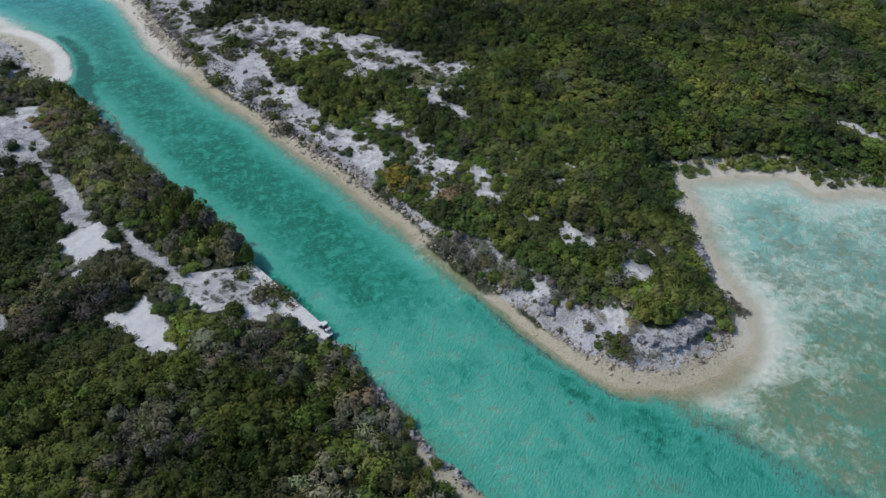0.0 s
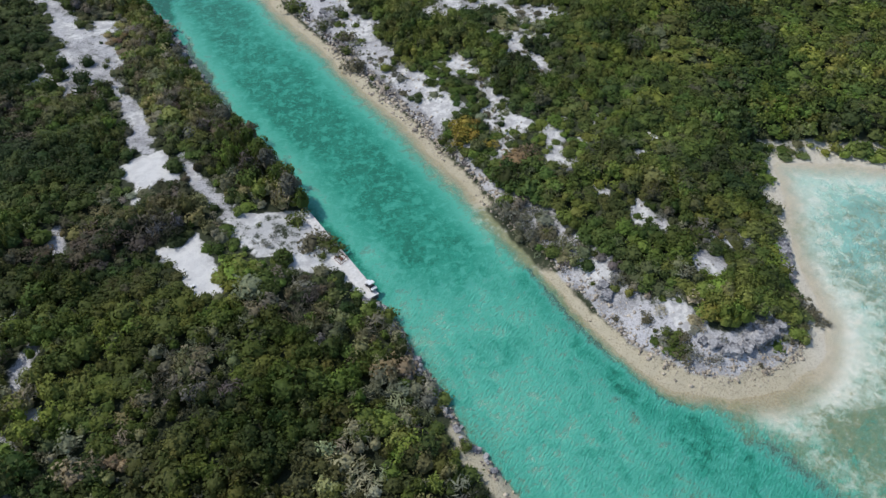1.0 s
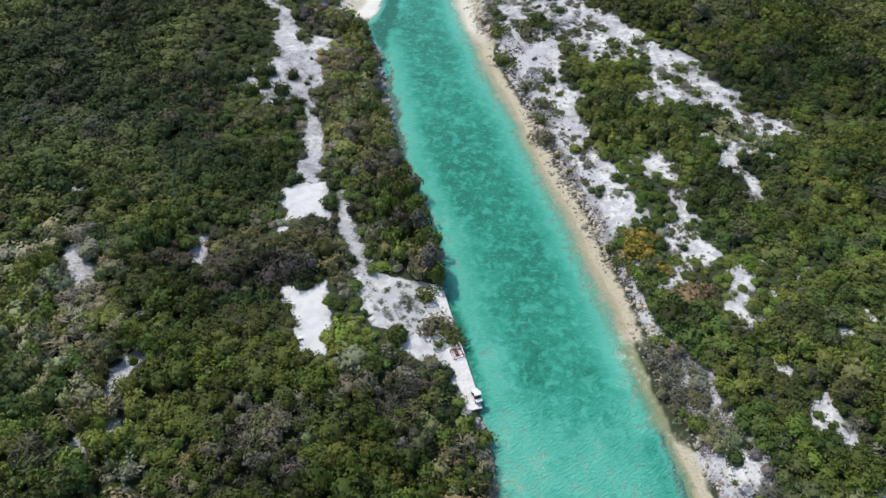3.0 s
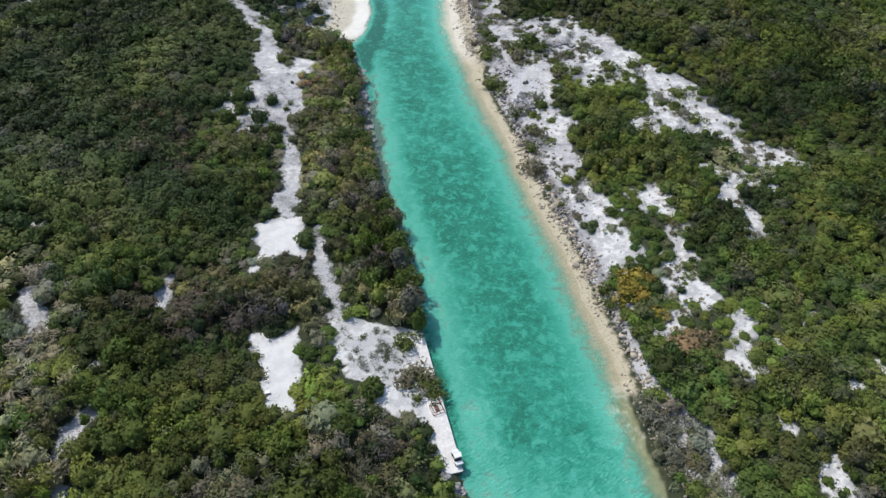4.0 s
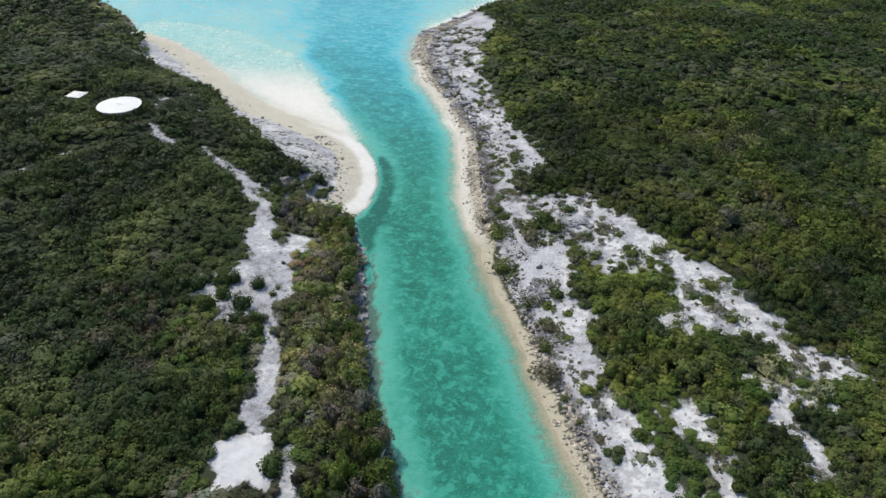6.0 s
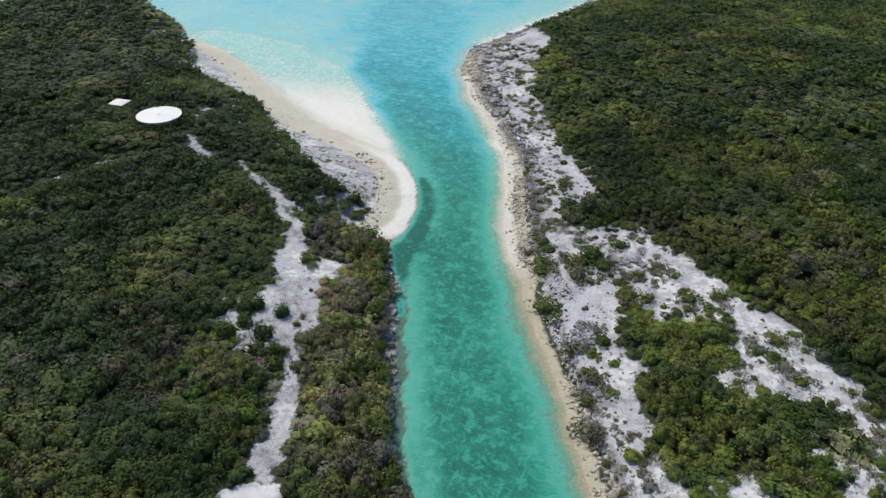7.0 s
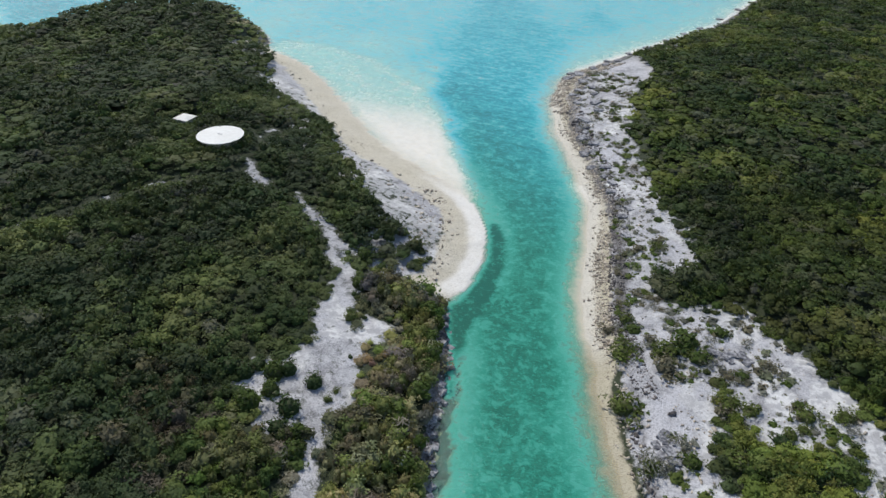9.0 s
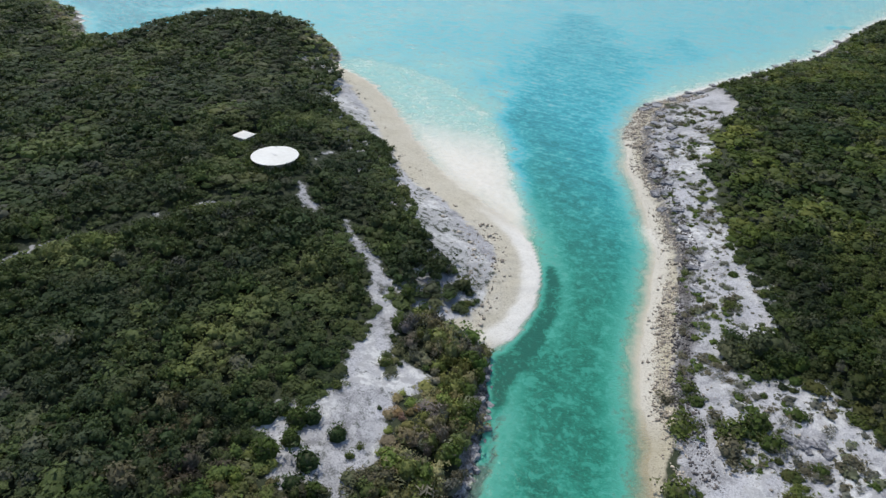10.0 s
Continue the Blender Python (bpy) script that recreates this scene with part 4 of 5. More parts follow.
def sizes(p, rng, low, high):
    n = len(p["x"])
    roll = np.clip((N4(p["x"], p["y"], 14, 2) - 0.5) * 2.2 + 0.5, 0, 1)
    size = low + (high - low) * rng.rand(n) ** 1.5
    tall = (1.5 + 1.9 * roll) * (0.8 + 0.4 * rng.rand(n))
    edge = np.clip(-p["sandy"] / 4, 0.55, 1) * np.clip(p["d"] / 8, 0.75, 1)
    bank = ((p["w"] > p["e"]) & (p["w"] < 9) & (p["y"] > 124) & (p["y"] < 240) & (p["spit"] < 0.5)) * (1.0 + 1.9 * sstep(-p["y"], -190, -165))
    giant = rng.rand(n) < 0.09
    size, tall = np.where(giant, size * 1.35, size), np.where(giant, tall * 1.3 + 0.5, tall)
    return size * (0.6 + 0.4 * edge), tall * edge + bank


def canopy(p, low):
    """How far the crowns stand above the ground: the top of the scrub rolls in broad swells."""
    deep = sstep(np.minimum(-p["sandy"], p["d"] * 0.6), 3.0, 9.0) * sstep(np.hypot(p["x"] + 152, p["y"] - 271), 11, 19)
    far, own = clumps(p["x"], p["y"], 7.5)
    dome = (0.35 + 0.65 * own[2]) * (1.0 - 1.25 * far**2)
    return deep * np.maximum(low * (0.3 + 0.9 * N2(p["x"], p["y"], 19, 3)) + 1.5 * dome, 0)


rng = np.random.RandomState(21)
x, y, p = scatter(-100, 112, 45, 262, 2.3, rng, lambda a, b: near_zone(a, b) & seen_land(a, b))
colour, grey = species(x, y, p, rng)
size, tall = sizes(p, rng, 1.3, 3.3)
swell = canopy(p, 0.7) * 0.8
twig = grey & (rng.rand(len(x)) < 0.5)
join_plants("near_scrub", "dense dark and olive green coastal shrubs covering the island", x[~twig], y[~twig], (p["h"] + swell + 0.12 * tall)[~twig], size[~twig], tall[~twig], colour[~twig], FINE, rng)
join_plants("bare_scrub", "grey brown half-bare twiggy shrubs among the green", x[twig], y[twig], (p["h"] + swell)[twig] - 0.1, size[twig] * 1.05, tall[twig], colour[twig], TWIGS, rng)

x, y, p = scatter(-200, 260, 20, 340, 2.75, rng, lambda a, b: ~near_zone(a, b) & seen_land(a, b) & ~far_zone(a, b))
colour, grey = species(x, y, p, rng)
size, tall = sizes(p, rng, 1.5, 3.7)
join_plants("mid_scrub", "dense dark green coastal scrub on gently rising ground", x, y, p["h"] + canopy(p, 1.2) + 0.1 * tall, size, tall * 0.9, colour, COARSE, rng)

x, y, p = scatter(-520, 240, 150, 740, 4.15, rng, lambda a, b: seen_land(a, b) & far_zone(a, b) & ~near_zone(a, b))
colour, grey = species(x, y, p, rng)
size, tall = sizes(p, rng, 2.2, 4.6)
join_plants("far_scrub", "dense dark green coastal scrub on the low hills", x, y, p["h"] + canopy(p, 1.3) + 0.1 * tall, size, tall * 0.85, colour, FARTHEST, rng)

# the rest of the islands, beyond the stretch that is passed
x, y, p = scatter(-330, 330, -120, 330, 6.6, rng, lambda a, b: ~(seen_land(a, b) & (b > 19)) & ~far_zone(a, b) & ~near_zone(a, b))
colour, grey = species(x, y, p, rng)
size, tall = sizes(p, rng, 3.4, 5.0)
join_plants("outer_scrub", "dense dark green coastal scrub farther off on the islands", x, y, p["h"] - 0.1, size, tall, colour, FARTHEST, rng)

# ---- dock ----
ax, ay = DOCK_B[0] - DOCK_A[0], DOCK_B[1] - DOCK_A[1]
DOCK_TURN = math.degrees(math.atan2(ay, ax))


def box(bm, x0, x1, y0, y1, z0, z1, bevel=0.0):
    m = Matrix.Translation(((x0 + x1) / 2, (y0 + y1) / 2, (z0 + z1) / 2)) @ Matrix.Diagonal((x1 - x0, y1 - y0, z1 - z0, 1))
    got = bmesh.ops.create_cube(bm, size=1, matrix=m)["verts"]
    if bevel:
        edges = list({e for v in got for e in v.link_edges})
        bmesh.ops.bevel(bm, geom=edges, offset=bevel, segments=2, affect="EDGES")


def part(name, bm, mat, parent=None, label=""):
    me = bpy.data.meshes.new(name)
    bm.to_mesh(me)
    bm.free()
    return link(name, me, mat, parent, label)


def thing(name, m, label, category, group="", kind=""):
    ob = new(name)
    ob.matrix_world = m
    ob.empty_display_size = 0.3
    return tagged(ob, label, category, group, kind)


dock = thing("dock", pose(DOCK_A[0], DOCK_A[1], 0, 0, 0, DOCK_TURN), "long white concrete quay along the channel", "dock", kind="structure")
LONG = math.hypot(ax, ay)
bm = bmesh.new()
box(bm, -0.6, LONG, 0.05, 3.0, -2.6, 1.16, 0.03)
part("quay_wall", bm, QUAY, dock, "dark algae-stained concrete face")
step = LONG / 5
for k in range(5):
    bm = bmesh.new()
    box(bm, -0.6 if k == 0 else k * step + 0.008, (k + 1) * step - 0.008, -0.08, 3.1 if k < 3 else 2.0, 1.16, 1.34, 0.02)
    part("slab", bm, CONCRETE, dock)


# ---- shrubs that stand alone ----
def shrub_maker():
    """Builds single shrubs with stems and a crown; alike ones share their meshes."""
    made = {}
    rs = np.random.RandomState(77)
    tints = {"green": GREEN * 0.85, "dark": DARK, "olive": OLIVE * 0.78, "lime": LIME * 0.85, "silver": SILVER * 0.75, "brown": BROWN * 1.15, "gold": GOLD, "red": RED}

    def crown_mesh(kind, k):
        if (kind, k) not in made:
            pts, faces = crown(rs, 200, 0.15, 0.85 if kind == "silver" else 0.3, 1.0, 1.0 if kind in ("green", "dark") else 1.3, 1.05 if kind in ("green", "dark") else 0.8)
            me = mesh_from("crown", pts, faces, 4)
            rgba = np.ones((len(pts), 4), np.float32)
            leaf = np.repeat(0.7 + 0.6 * rs.rand(len(pts) // 4 + 1), 4)[: len(pts), None]
            dry = np.repeat(rs.rand(len(pts) // 4 + 1) < 0.25, 4)[: len(pts), None]
            rgba[:, :3] = np.where(dry & (kind != "gold"), tints[kind] * 0.5 + BROWN * 0.5, tints[kind]) * leaf
            me.attributes.new("tint", "FLOAT_COLOR", "POINT").data.foreach_set("color", rgba.ravel())
            made[(kind, k)] = me
        return made[(kind, k)]

    def stem_mesh(k):
        if ("stem", k) not in made:
            bm = bmesh.new()
            for j in range(4):
                a = j * 1.6 + rs.rand()
                m = Matrix.Translation((math.cos(a) * 0.12, math.sin(a) * 0.12, 0.18)) @ Matrix.Rotation(0.5, 4, Vector((-math.sin(a), math.cos(a), 0)))
                bmesh.ops.create_cone(bm, cap_ends=True, segments=5, radius1=0.05, radius2=0.025, depth=0.6, matrix=m)
            me = bpy.data.meshes.new("stem")
            bm.to_mesh(me)
            bm.free()
            made[("stem", k)] = me
        return made[("stem", k)]

    words = {"green": "rounded dark green shrub", "dark": "dense dark green shrub", "olive": "olive green coastal shrub", "lime": "bright yellow-green shrub", "silver": "grey half-bare twiggy shrub",
             "brown": "brownish dry shrub", "gold": "golden yellow flowering shrub", "red": "reddish brown shrub"}

    def shrub(px, py, r, tall, kind, ground_name="pale sand", group="scattered shrubs"):
        k = rs.randint(3)
        ob = thing("shrub", Matrix.LocRotScale((px, py, height(px, py) - 0.08), Euler((0, 0, rs.rand() * 6.28)), (r, r, tall)), words[kind] + " standing on " + ground_name, "shrub", group)
        link("stem", stem_mesh(k), BARK, ob)
        link("crown", crown_mesh(kind, k), LEAF, ob)
        return ob

    return shrub


shrub = shrub_maker()
# round shrubs on the western sand flat, by the dock and on the eastern bank: x, y, radius, height, colour
FLAT_SHRUBS = [(-71.1, 188.2, 3.0, 2.7, "green"), (-71.8, 197.8, 2.8, 2.5, "green"), (-69.5, 199.8, 2.2, 2.1, "dark"), (-62.7, 191.2, 2.6, 2.5, "dark"), (-62.2, 199.3, 2.2, 1.9, "dark"), (-61.6, 185.8, 2.1, 1.9, "dark"),
               (-57.3, 186.9, 2.1, 2.1, "green"), (-69.2, 193.3, 2.4, 2.0, "green"), (-77.2, 194.6, 2.3, 2.3, "dark"), (-81.4, 194.3, 2.6, 2.4, "dark"), (-75.8, 198.1, 1.6, 1.6, "dark"), (-71.4, 210.2, 1.5, 0.9, "olive"), (-55.1, 182.7, 2.6, 2.2, "green"), (-60.1, 210.2, 0.6, 0.7, "dark"), (-56.9, 199.8, 0.9, 0.8, "olive"), (-57, 196.9, 1.2, 0.9, "olive"),
               (-85.8, 243.9, 0.9, 0.6, "silver"), (-73.7, 235.2, 2.4, 2.3, "green"), (-67.9, 222.2, 2.0, 1.3, "olive"), (-79.5, 246.7, 2.2, 2.2, "green")]
for px, py, r, t, kind in FLAT_SHRUBS:
    shrub(px, py, r * 1.3, t * 1.45, kind, "the white sand flat", "shrubs on the sand flat")
for px, py, r, t, kind in ((-5.1, 125.6, 2.7, 1.9, "olive"), (-1.6, 118.9, 2.9, 1.7, "brown"), (1.2, 117.5, 2.6, 1.8, "olive"), (3.1, 115.6, 2.3, 1.6, "olive"), (0.2, 113.2, 1.2, 0.9, "olive"), (-2.6, 116.2, 2.4, 1.4, "brown"), (-10.3, 120.2, 0.9, 0.6, "silver"), (-8.5, 112.6, 3.0, 2.4, "green"), (-12.1, 117.5, 1.1, 0.7, "silver"), (-14.6, 118.4, 0.8, 0.6, "silver"), (-9.6, 122.4, 0.8, 0.5, "silver"), (-13.6, 124.2, 0.7, 0.5, "olive")):
    shrub(px, py, r * 1.25, t * 1.2, kind, "the sandy yard by the dock", "shrubs by the dock")
BANK_SHRUBS = [(22.7, 221, 3.2, 2.3, "olive"), (26.5, 220, 3.0, 2.3, "green"), (30, 220.5, 3.0, 2.3, "dark"), (33.5, 222, 3.0, 2.3, "green"), (37, 224, 2.8, 2.2, "dark"), (41, 225.8, 2.4, 2.0, "green"), (29.9, 229.6, 1.9, 1.5, "dark"),
               (40.9, 241.4, 2.2, 1.4, "olive"), (54.1, 227.5, 2.3, 1.9, "lime"), (58.3, 215.8, 2.4, 1.4, "olive"), (42.8, 234, 0.9, 1.2, "dark"), (25.3, 205.6, 2.4, 1.8, "olive"), (15.8, 188.9, 2.4, 2.0, "brown"), (14.6, 204.5, 1.9, 1.4, "brown"),
               (7.6, 213.1, 2.6, 1.9, "silver"), (19.9, 182.4, 1.2, 1.0, "olive"), (23.6, 176.4, 1.0, 0.8, "olive"), (-8.1, 256.8, 1.6, 1.6, "olive"), (7.5, 213.5, 1.6, 1.6, "olive"), (36.1, 174.3, 1.7, 1.4, "green")]
BANK_SHRUBS += [(-5.8, 244.7, 2.6, 2.2, "olive"), (3.3, 247.5, 2.6, 2.0, "olive"), (4.5, 242.8, 2.6, 2.0, "brown"), (7.4, 252.5, 2.4, 1.8, "green"), (11, 248.2, 2.0, 1.5, "green"), (-1, 227.5, 2.8, 2.2, "olive"), (20.6, 245.9, 1.7, 1.3, "green"),
                (14.1, 258.9, 1.5, 1.2, "green"), (34.1, 238.8, 2.8, 1.6, "olive"), (23.3, 235.8, 2.4, 1.6, "olive"), (17.9, 233.8, 2.2, 1.4, "brown"), (24.6, 263.4, 1.9, 1.2, "olive"), (20.1, 257.5, 1.6, 1.1, "silver"), (-11, 251.6, 1.4, 1.0, "brown")]
BANK_SHRUBS += [(41.2, 150.6, 3.0, 3.4, "gold"), (54.8, 137.4, 2.6, 2.4, "red"), (40.8, 149.8, 2.0, 2.0, "gold"), (40.2, 152.8, 1.9, 2.0, "gold"), (42.7, 150.5, 1.8, 1.8, "gold"), (39.4, 147, 1.7, 1.6, "gold"), (41.8, 148, 1.6, 1.5, "gold"), (35.3, 149.4, 1.9, 1.6, "olive"), (36.6, 145.8, 1.8, 1.4, "olive"),
                (46.8, 144.5, 2.0, 1.3, "gold"), (51.9, 151.3, 1.2, 1.0, "dark"), (54.6, 160.6, 1.2, 1.1, "dark"), (42.5, 138.5, 2.0, 1.6, "olive"), (-8, 293, 1.6, 1.1, "olive"), (-1.5, 301, 1.8, 1.2, "olive")]
BANK_SHRUBS += [(0.3, 273.7, 2.6, 2.4, "olive"), (3.7, 275.7, 2.6, 2.6, "green"), (8.3, 273.5, 2.6, 2.4, "green"), (11, 276.8, 2.6, 2.6, "dark"), (5.8, 269.7, 2.2, 1.8, "olive"), (13.4, 206, 1.5, 1.2, "olive"), (13.9, 198, 1.5, 1.2, "olive"),
                (17, 190.5, 1.8, 1.4, "silver"), (14.8, 217.6, 1.6, 1.3, "green"), (19.2, 236.5, 2.6, 1.5, "olive"), (40, 240.4, 1.8, 1.3, "olive"), (55.2, 216.8, 2.0, 1.2, "silver"), (44.1, 220.9, 1.6, 1.2, "green")]
for px, py, r, t, kind in BANK_SHRUBS:
    wide = 1.75 if px < 17 and 175 < py < 262 else 1.3
    shrub(px, py, r * wide, t * (1.6 if wide > 1.5 else 1.2), kind, "the rocky eastern bank", "shrubs on the eastern bank")
SHORE_SHRUBS = [(60.6, 84.9, 1.1, 0.8, "brown"), (99.6, 81.6, 3.6, 2.0, "brown"), (103, 78.4, 2.8, 1.5, "brown"), (97.4, 83, 2.6, 1.8, "olive"), (104.6, 76.6, 1.8, 1.0, "silver"), (92.9, 73.3, 0.9, 0.6, "olive"), (22.6, 62.3, 2.0, 1.4, "olive"), (45.4, 119.6, 3.4, 3.0, "silver"), (47, 117, 3.4, 3.0, "silver"),
                (49.5, 112.5, 2.6, 2.4, "silver"), (44.6, 122.6, 2.6, 2.2, "silver"), (53.5, 106.5, 1.8, 1.6, "silver"), (46.5, 119.5, 1.6, 1.5, "silver"), (49, 111, 2.0, 2.0, "silver")]
for px, py, r, t, kind in SHORE_SHRUBS:
    shrub(px, py, r, t, kind, "the stony shore", "shrubs on the stony shore")

rs_tip = np.random.RandomState(19)
for _ in range(150):
    px, py = rs_tip.uniform(50, 106), rs_tip.uniform(68, 104)
    e_ = inside(np.array([px]), np.array([py]), EAST)[0]
    if 5.5 < e_ < 12 and rs_tip.rand() < 0.5:
        r = 0.8 + 1.7 * rs_tip.rand() ** 1.5
        shrub(px, py, r, r * 0.7, ("silver", "brown", "olive", "silver", "olive")[rs_tip.randint(5)], "the stony point", "shrubs on the stony point")

# low shrubs dotted over the eastern limestone
rs = np.random.RandomState(31)
gx, gy = np.meshgrid(np.arange(-75, 95, 1.75), np.arange(60, 450, 1.75), indexing="ij")
gx, gy = gx.ravel() + rs.rand(gx.size) * 1.8, gy.ravel() + rs.rand(gx.size) * 1.8
p = plan(gx, gy)
chance = np.maximum(np.maximum(p["gritty"] * 0.75, p["strip"] * 0.8), 0.9 * (gy > 258) * (gy < 400) * (p["e"] > 13)) * sstep(N3(gx, gy, 6.5, 2) + 0.10 * sstep(gy, 225, 250) * (gx < 30), 0.44, 0.60) * (p["e"] > 6.5) * (1 - 0.2 * sstep(gy, 285, 305))
ok = (rs.rand(len(gx)) < chance) & ~p["cover"]
dots = np.stack([gx[ok], gy[ok]], 1)
rs.shuffle(dots)
kinds = ("olive", "brown", "silver", "silver", "brown", "olive", "green")
for px, py in dots[:210]:
    r = 0.5 + 2.1 * rs.rand() ** 2
    shrub(float(px), float(py), r * 1.1, r * (0.38 + 0.25 * rs.rand()), kinds[rs.randint(len(kinds))], "white limestone rubble", "low shrubs on limestone")
rest = dots[210:]
q = plan(rest[:, 0], rest[:, 1])
tufts = np.array([(OLIVE * 0.8, GREEN, BROWN, SILVER * 0.8, SILVER * 0.6, SILVER * 0.5 + OLIVE * 0.4)[k] for k in rs.randint(0, 6, len(rest))]) * (0.8 + 0.4 * rs.rand(len(rest), 1))
wide = 0.4 + 1.8 * rs.rand(len(rest)) ** 2.2
join_plants("low_scrub", "low grey-green shrubs dotted over limestone rubble", rest[:, 0], rest[:, 1], q["h"] - 0.05, wide * 1.1, wide * 0.5, tufts, FARTHEST, rs)


# ---- stones ----
def boulder_mesh():
    """A pitted, blocky lump of limestone of radius about 1."""
    bm = bmesh.new()
    bmesh.ops.create_icosphere(bm, subdivisions=3, radius=1.0)
    for v in bm.verts:
        c = v.co * 1.25
        c = Vector([max(-0.85, min(0.85, a)) for a in c])
        c += v.co * 0.28 * (noise.noise(v.co * 2.2) + 0.6 * noise.noise(v.co * 5.0))
        v.co = Vector((c.x, c.y, c.z * 0.75))
    me = bpy.data.meshes.new("boulder_block")
    bm.to_mesh(me)
    bm.free()
    me.polygons.foreach_set("use_smooth", [False] * len(me.polygons))
    return me


def stone_forms(rs, many):
    """Broken blocks of stone: skewed boxes with one corner struck off."""
    forms = []
    corners = np.array([(a, b, c) for a in (-1, 1) for b in (-1, 1) for c in (-1, 1)], float)
    sides = ((0, 1, 3, 2), (4, 6, 7, 5), (0, 4, 5, 1), (2, 3, 7, 6), (0, 2, 6, 4), (1, 5, 7, 3))
    for _ in range(many):
        flat = np.array([0.75 + 0.4 * rs.rand(), 0.55 + 0.35 * rs.rand(), 0.3 + 0.35 * rs.rand()])
        pts = corners * (0.62 + 0.5 * rs.rand(8, 3)) * flat
        pts[rs.choice([1, 3, 5, 7])] *= 0.55
        tris = []
        for q in sides:
            tris += [(q[0], q[1], q[2]), (q[0], q[2], q[3])] if rs.rand() < 0.5 else [(q[0], q[1], q[3]), (q[1], q[2], q[3])]
        forms.append((pts, np.array(tris)))
    return forms


rs = np.random.RandomState(8)
FORMS = stone_forms(rs, 7)
qx = np.concatenate([rs.uniform(-90, 112, 240000), rs.uniform(-290, -50, 30000), rs.uniform(-50, 25, 60000)])
qy = np.concatenate([rs.uniform(50, 470, 240000), rs.uniform(235, 440, 30000), rs.uniform(228, 450, 60000)])
p = plan(qx, qy)
band = (1.0 * np.exp(-((p["e"] - 4.4) / 1.7) ** 2) * (p["e"] > 1) * (p["x"] < 100) + (0.10 + 0.2 * (qy > 138) * (qy < 232)) * (p["e"] > 0.3) * (p["e"] < 6)) * (0.35 + 1.0 * sstep(N2(qx, qy, 10, 2), 0.4, 0.6)) + 0.05 * p["gritty"] * (p["e"] > 0)
band = band + 0.42 * (p["w"] > -0.7) * (p["w"] < 2.2) * (p["spit"] < 0.4) * (p["dock"] > 2.5) + 0.14 * p["spit"] * (p["w"] > 8) * (p["w"] < 22) + 0.7 * (p["w"] > -1) * (p["w"] < 7) * (qx < -238)
band = band + 0.8 * (p["e"] > -1) * (p["e"] < 5) * (qy > 395) + 0.7 * sstep(p["e"], 5, 9) * (p["e"] < 12) * (qy > 232)
band = band + 0.45 * (p["e"] > 3) * (p["e"] < 8) * (qy > 246) * (qy < 300) + 0.5 * ((qy > 60) & (qy < 98) & (qx > 50) & (qx < 108)) * (p["e"] > 3.5) * (p["e"] < 11)
ok = (rs.rand(len(qx)) < band) & ~(p["cover"] & (p["d"] > 6)) & (p["yard"] < -1)
sx, sy, sz = qx[ok], qy[ok], p["h"][ok]
big = 0.14 + 0.3 * rs.rand(len(sx)) ** 2 + 0.08 * ((p["e"][ok] > 3) & (p["e"][ok] < 8)) + 0.6 * (rs.rand(len(sx)) < 0.07) * rs.rand(len(sx))
big = big * np.where(((sy < 100) & (sx > 50)) | ((sy > 230) & (sx > -48)), 0.66, 1.0)
big = big * np.where((sy > 140) & (sy < 232) & (p["e"][ok] > 2.0), 1.15, 1.0)
spin = rs.rand(len(sx)) * 6.28
near = np.nonzero((sx > 15) & (sy < 200) & (sx > 10) & (big > 0.40))[0][:290]
rest = np.setdiff1d(np.arange(len(sx)), near)
es = p["e"][ok]
dark_band = ((sy > 226) & (sx > -60) & (es > 7) & (es < 13)) | ((sy > 138) & (sy <= 226) & (es > 3.8) & (es < 7)) & (rs.rand(len(sx)) < 0.75) | ((p["w"][ok] > p["e"][ok]) & (p["spit"][ok] < 0.4) & (rs.rand(len(sx)) < 0.65))


def strew(name, label, which, mat):
    """Stones joined into one mesh."""
    vs, fs, base = [], [], 0
    for i in which:
        pts, faces = FORMS[i % 7]
        ca, sa = math.cos(spin[i]), math.sin(spin[i])
        vs.append(np.stack([pts[:, 0] * ca - pts[:, 1] * sa, pts[:, 0] * sa + pts[:, 1] * ca, pts[:, 2]], 1) * big[i] + (sx[i], sy[i], sz[i] + 0.12 * big[i]))
        fs.append(faces + base)
        base += len(pts)
    tagged(link(name, mesh_from(name, np.concatenate(vs), np.concatenate(fs), 3), mat), label, "stones", kind="stuff")


strew("shore_stones", "grey and tan limestone stones strewn along the shores", rest[~dark_band[rest]], STONE)
strew("dark_shingle", "dark brown-grey broken stones above the beach and along the bank", rest[dark_band[rest]], SHINGLE)
shared = [mesh_from("stone", f[0], f[1], 3) for f in FORMS]
for i in near:
    ob = link("stone", shared[i % 7], STONE, ground)
    ob.matrix_basis = Matrix.LocRotScale((sx[i], sy[i], sz[i] + 0.1 * big[i]), Euler((0, 0, spin[i])), (big[i],) * 3)
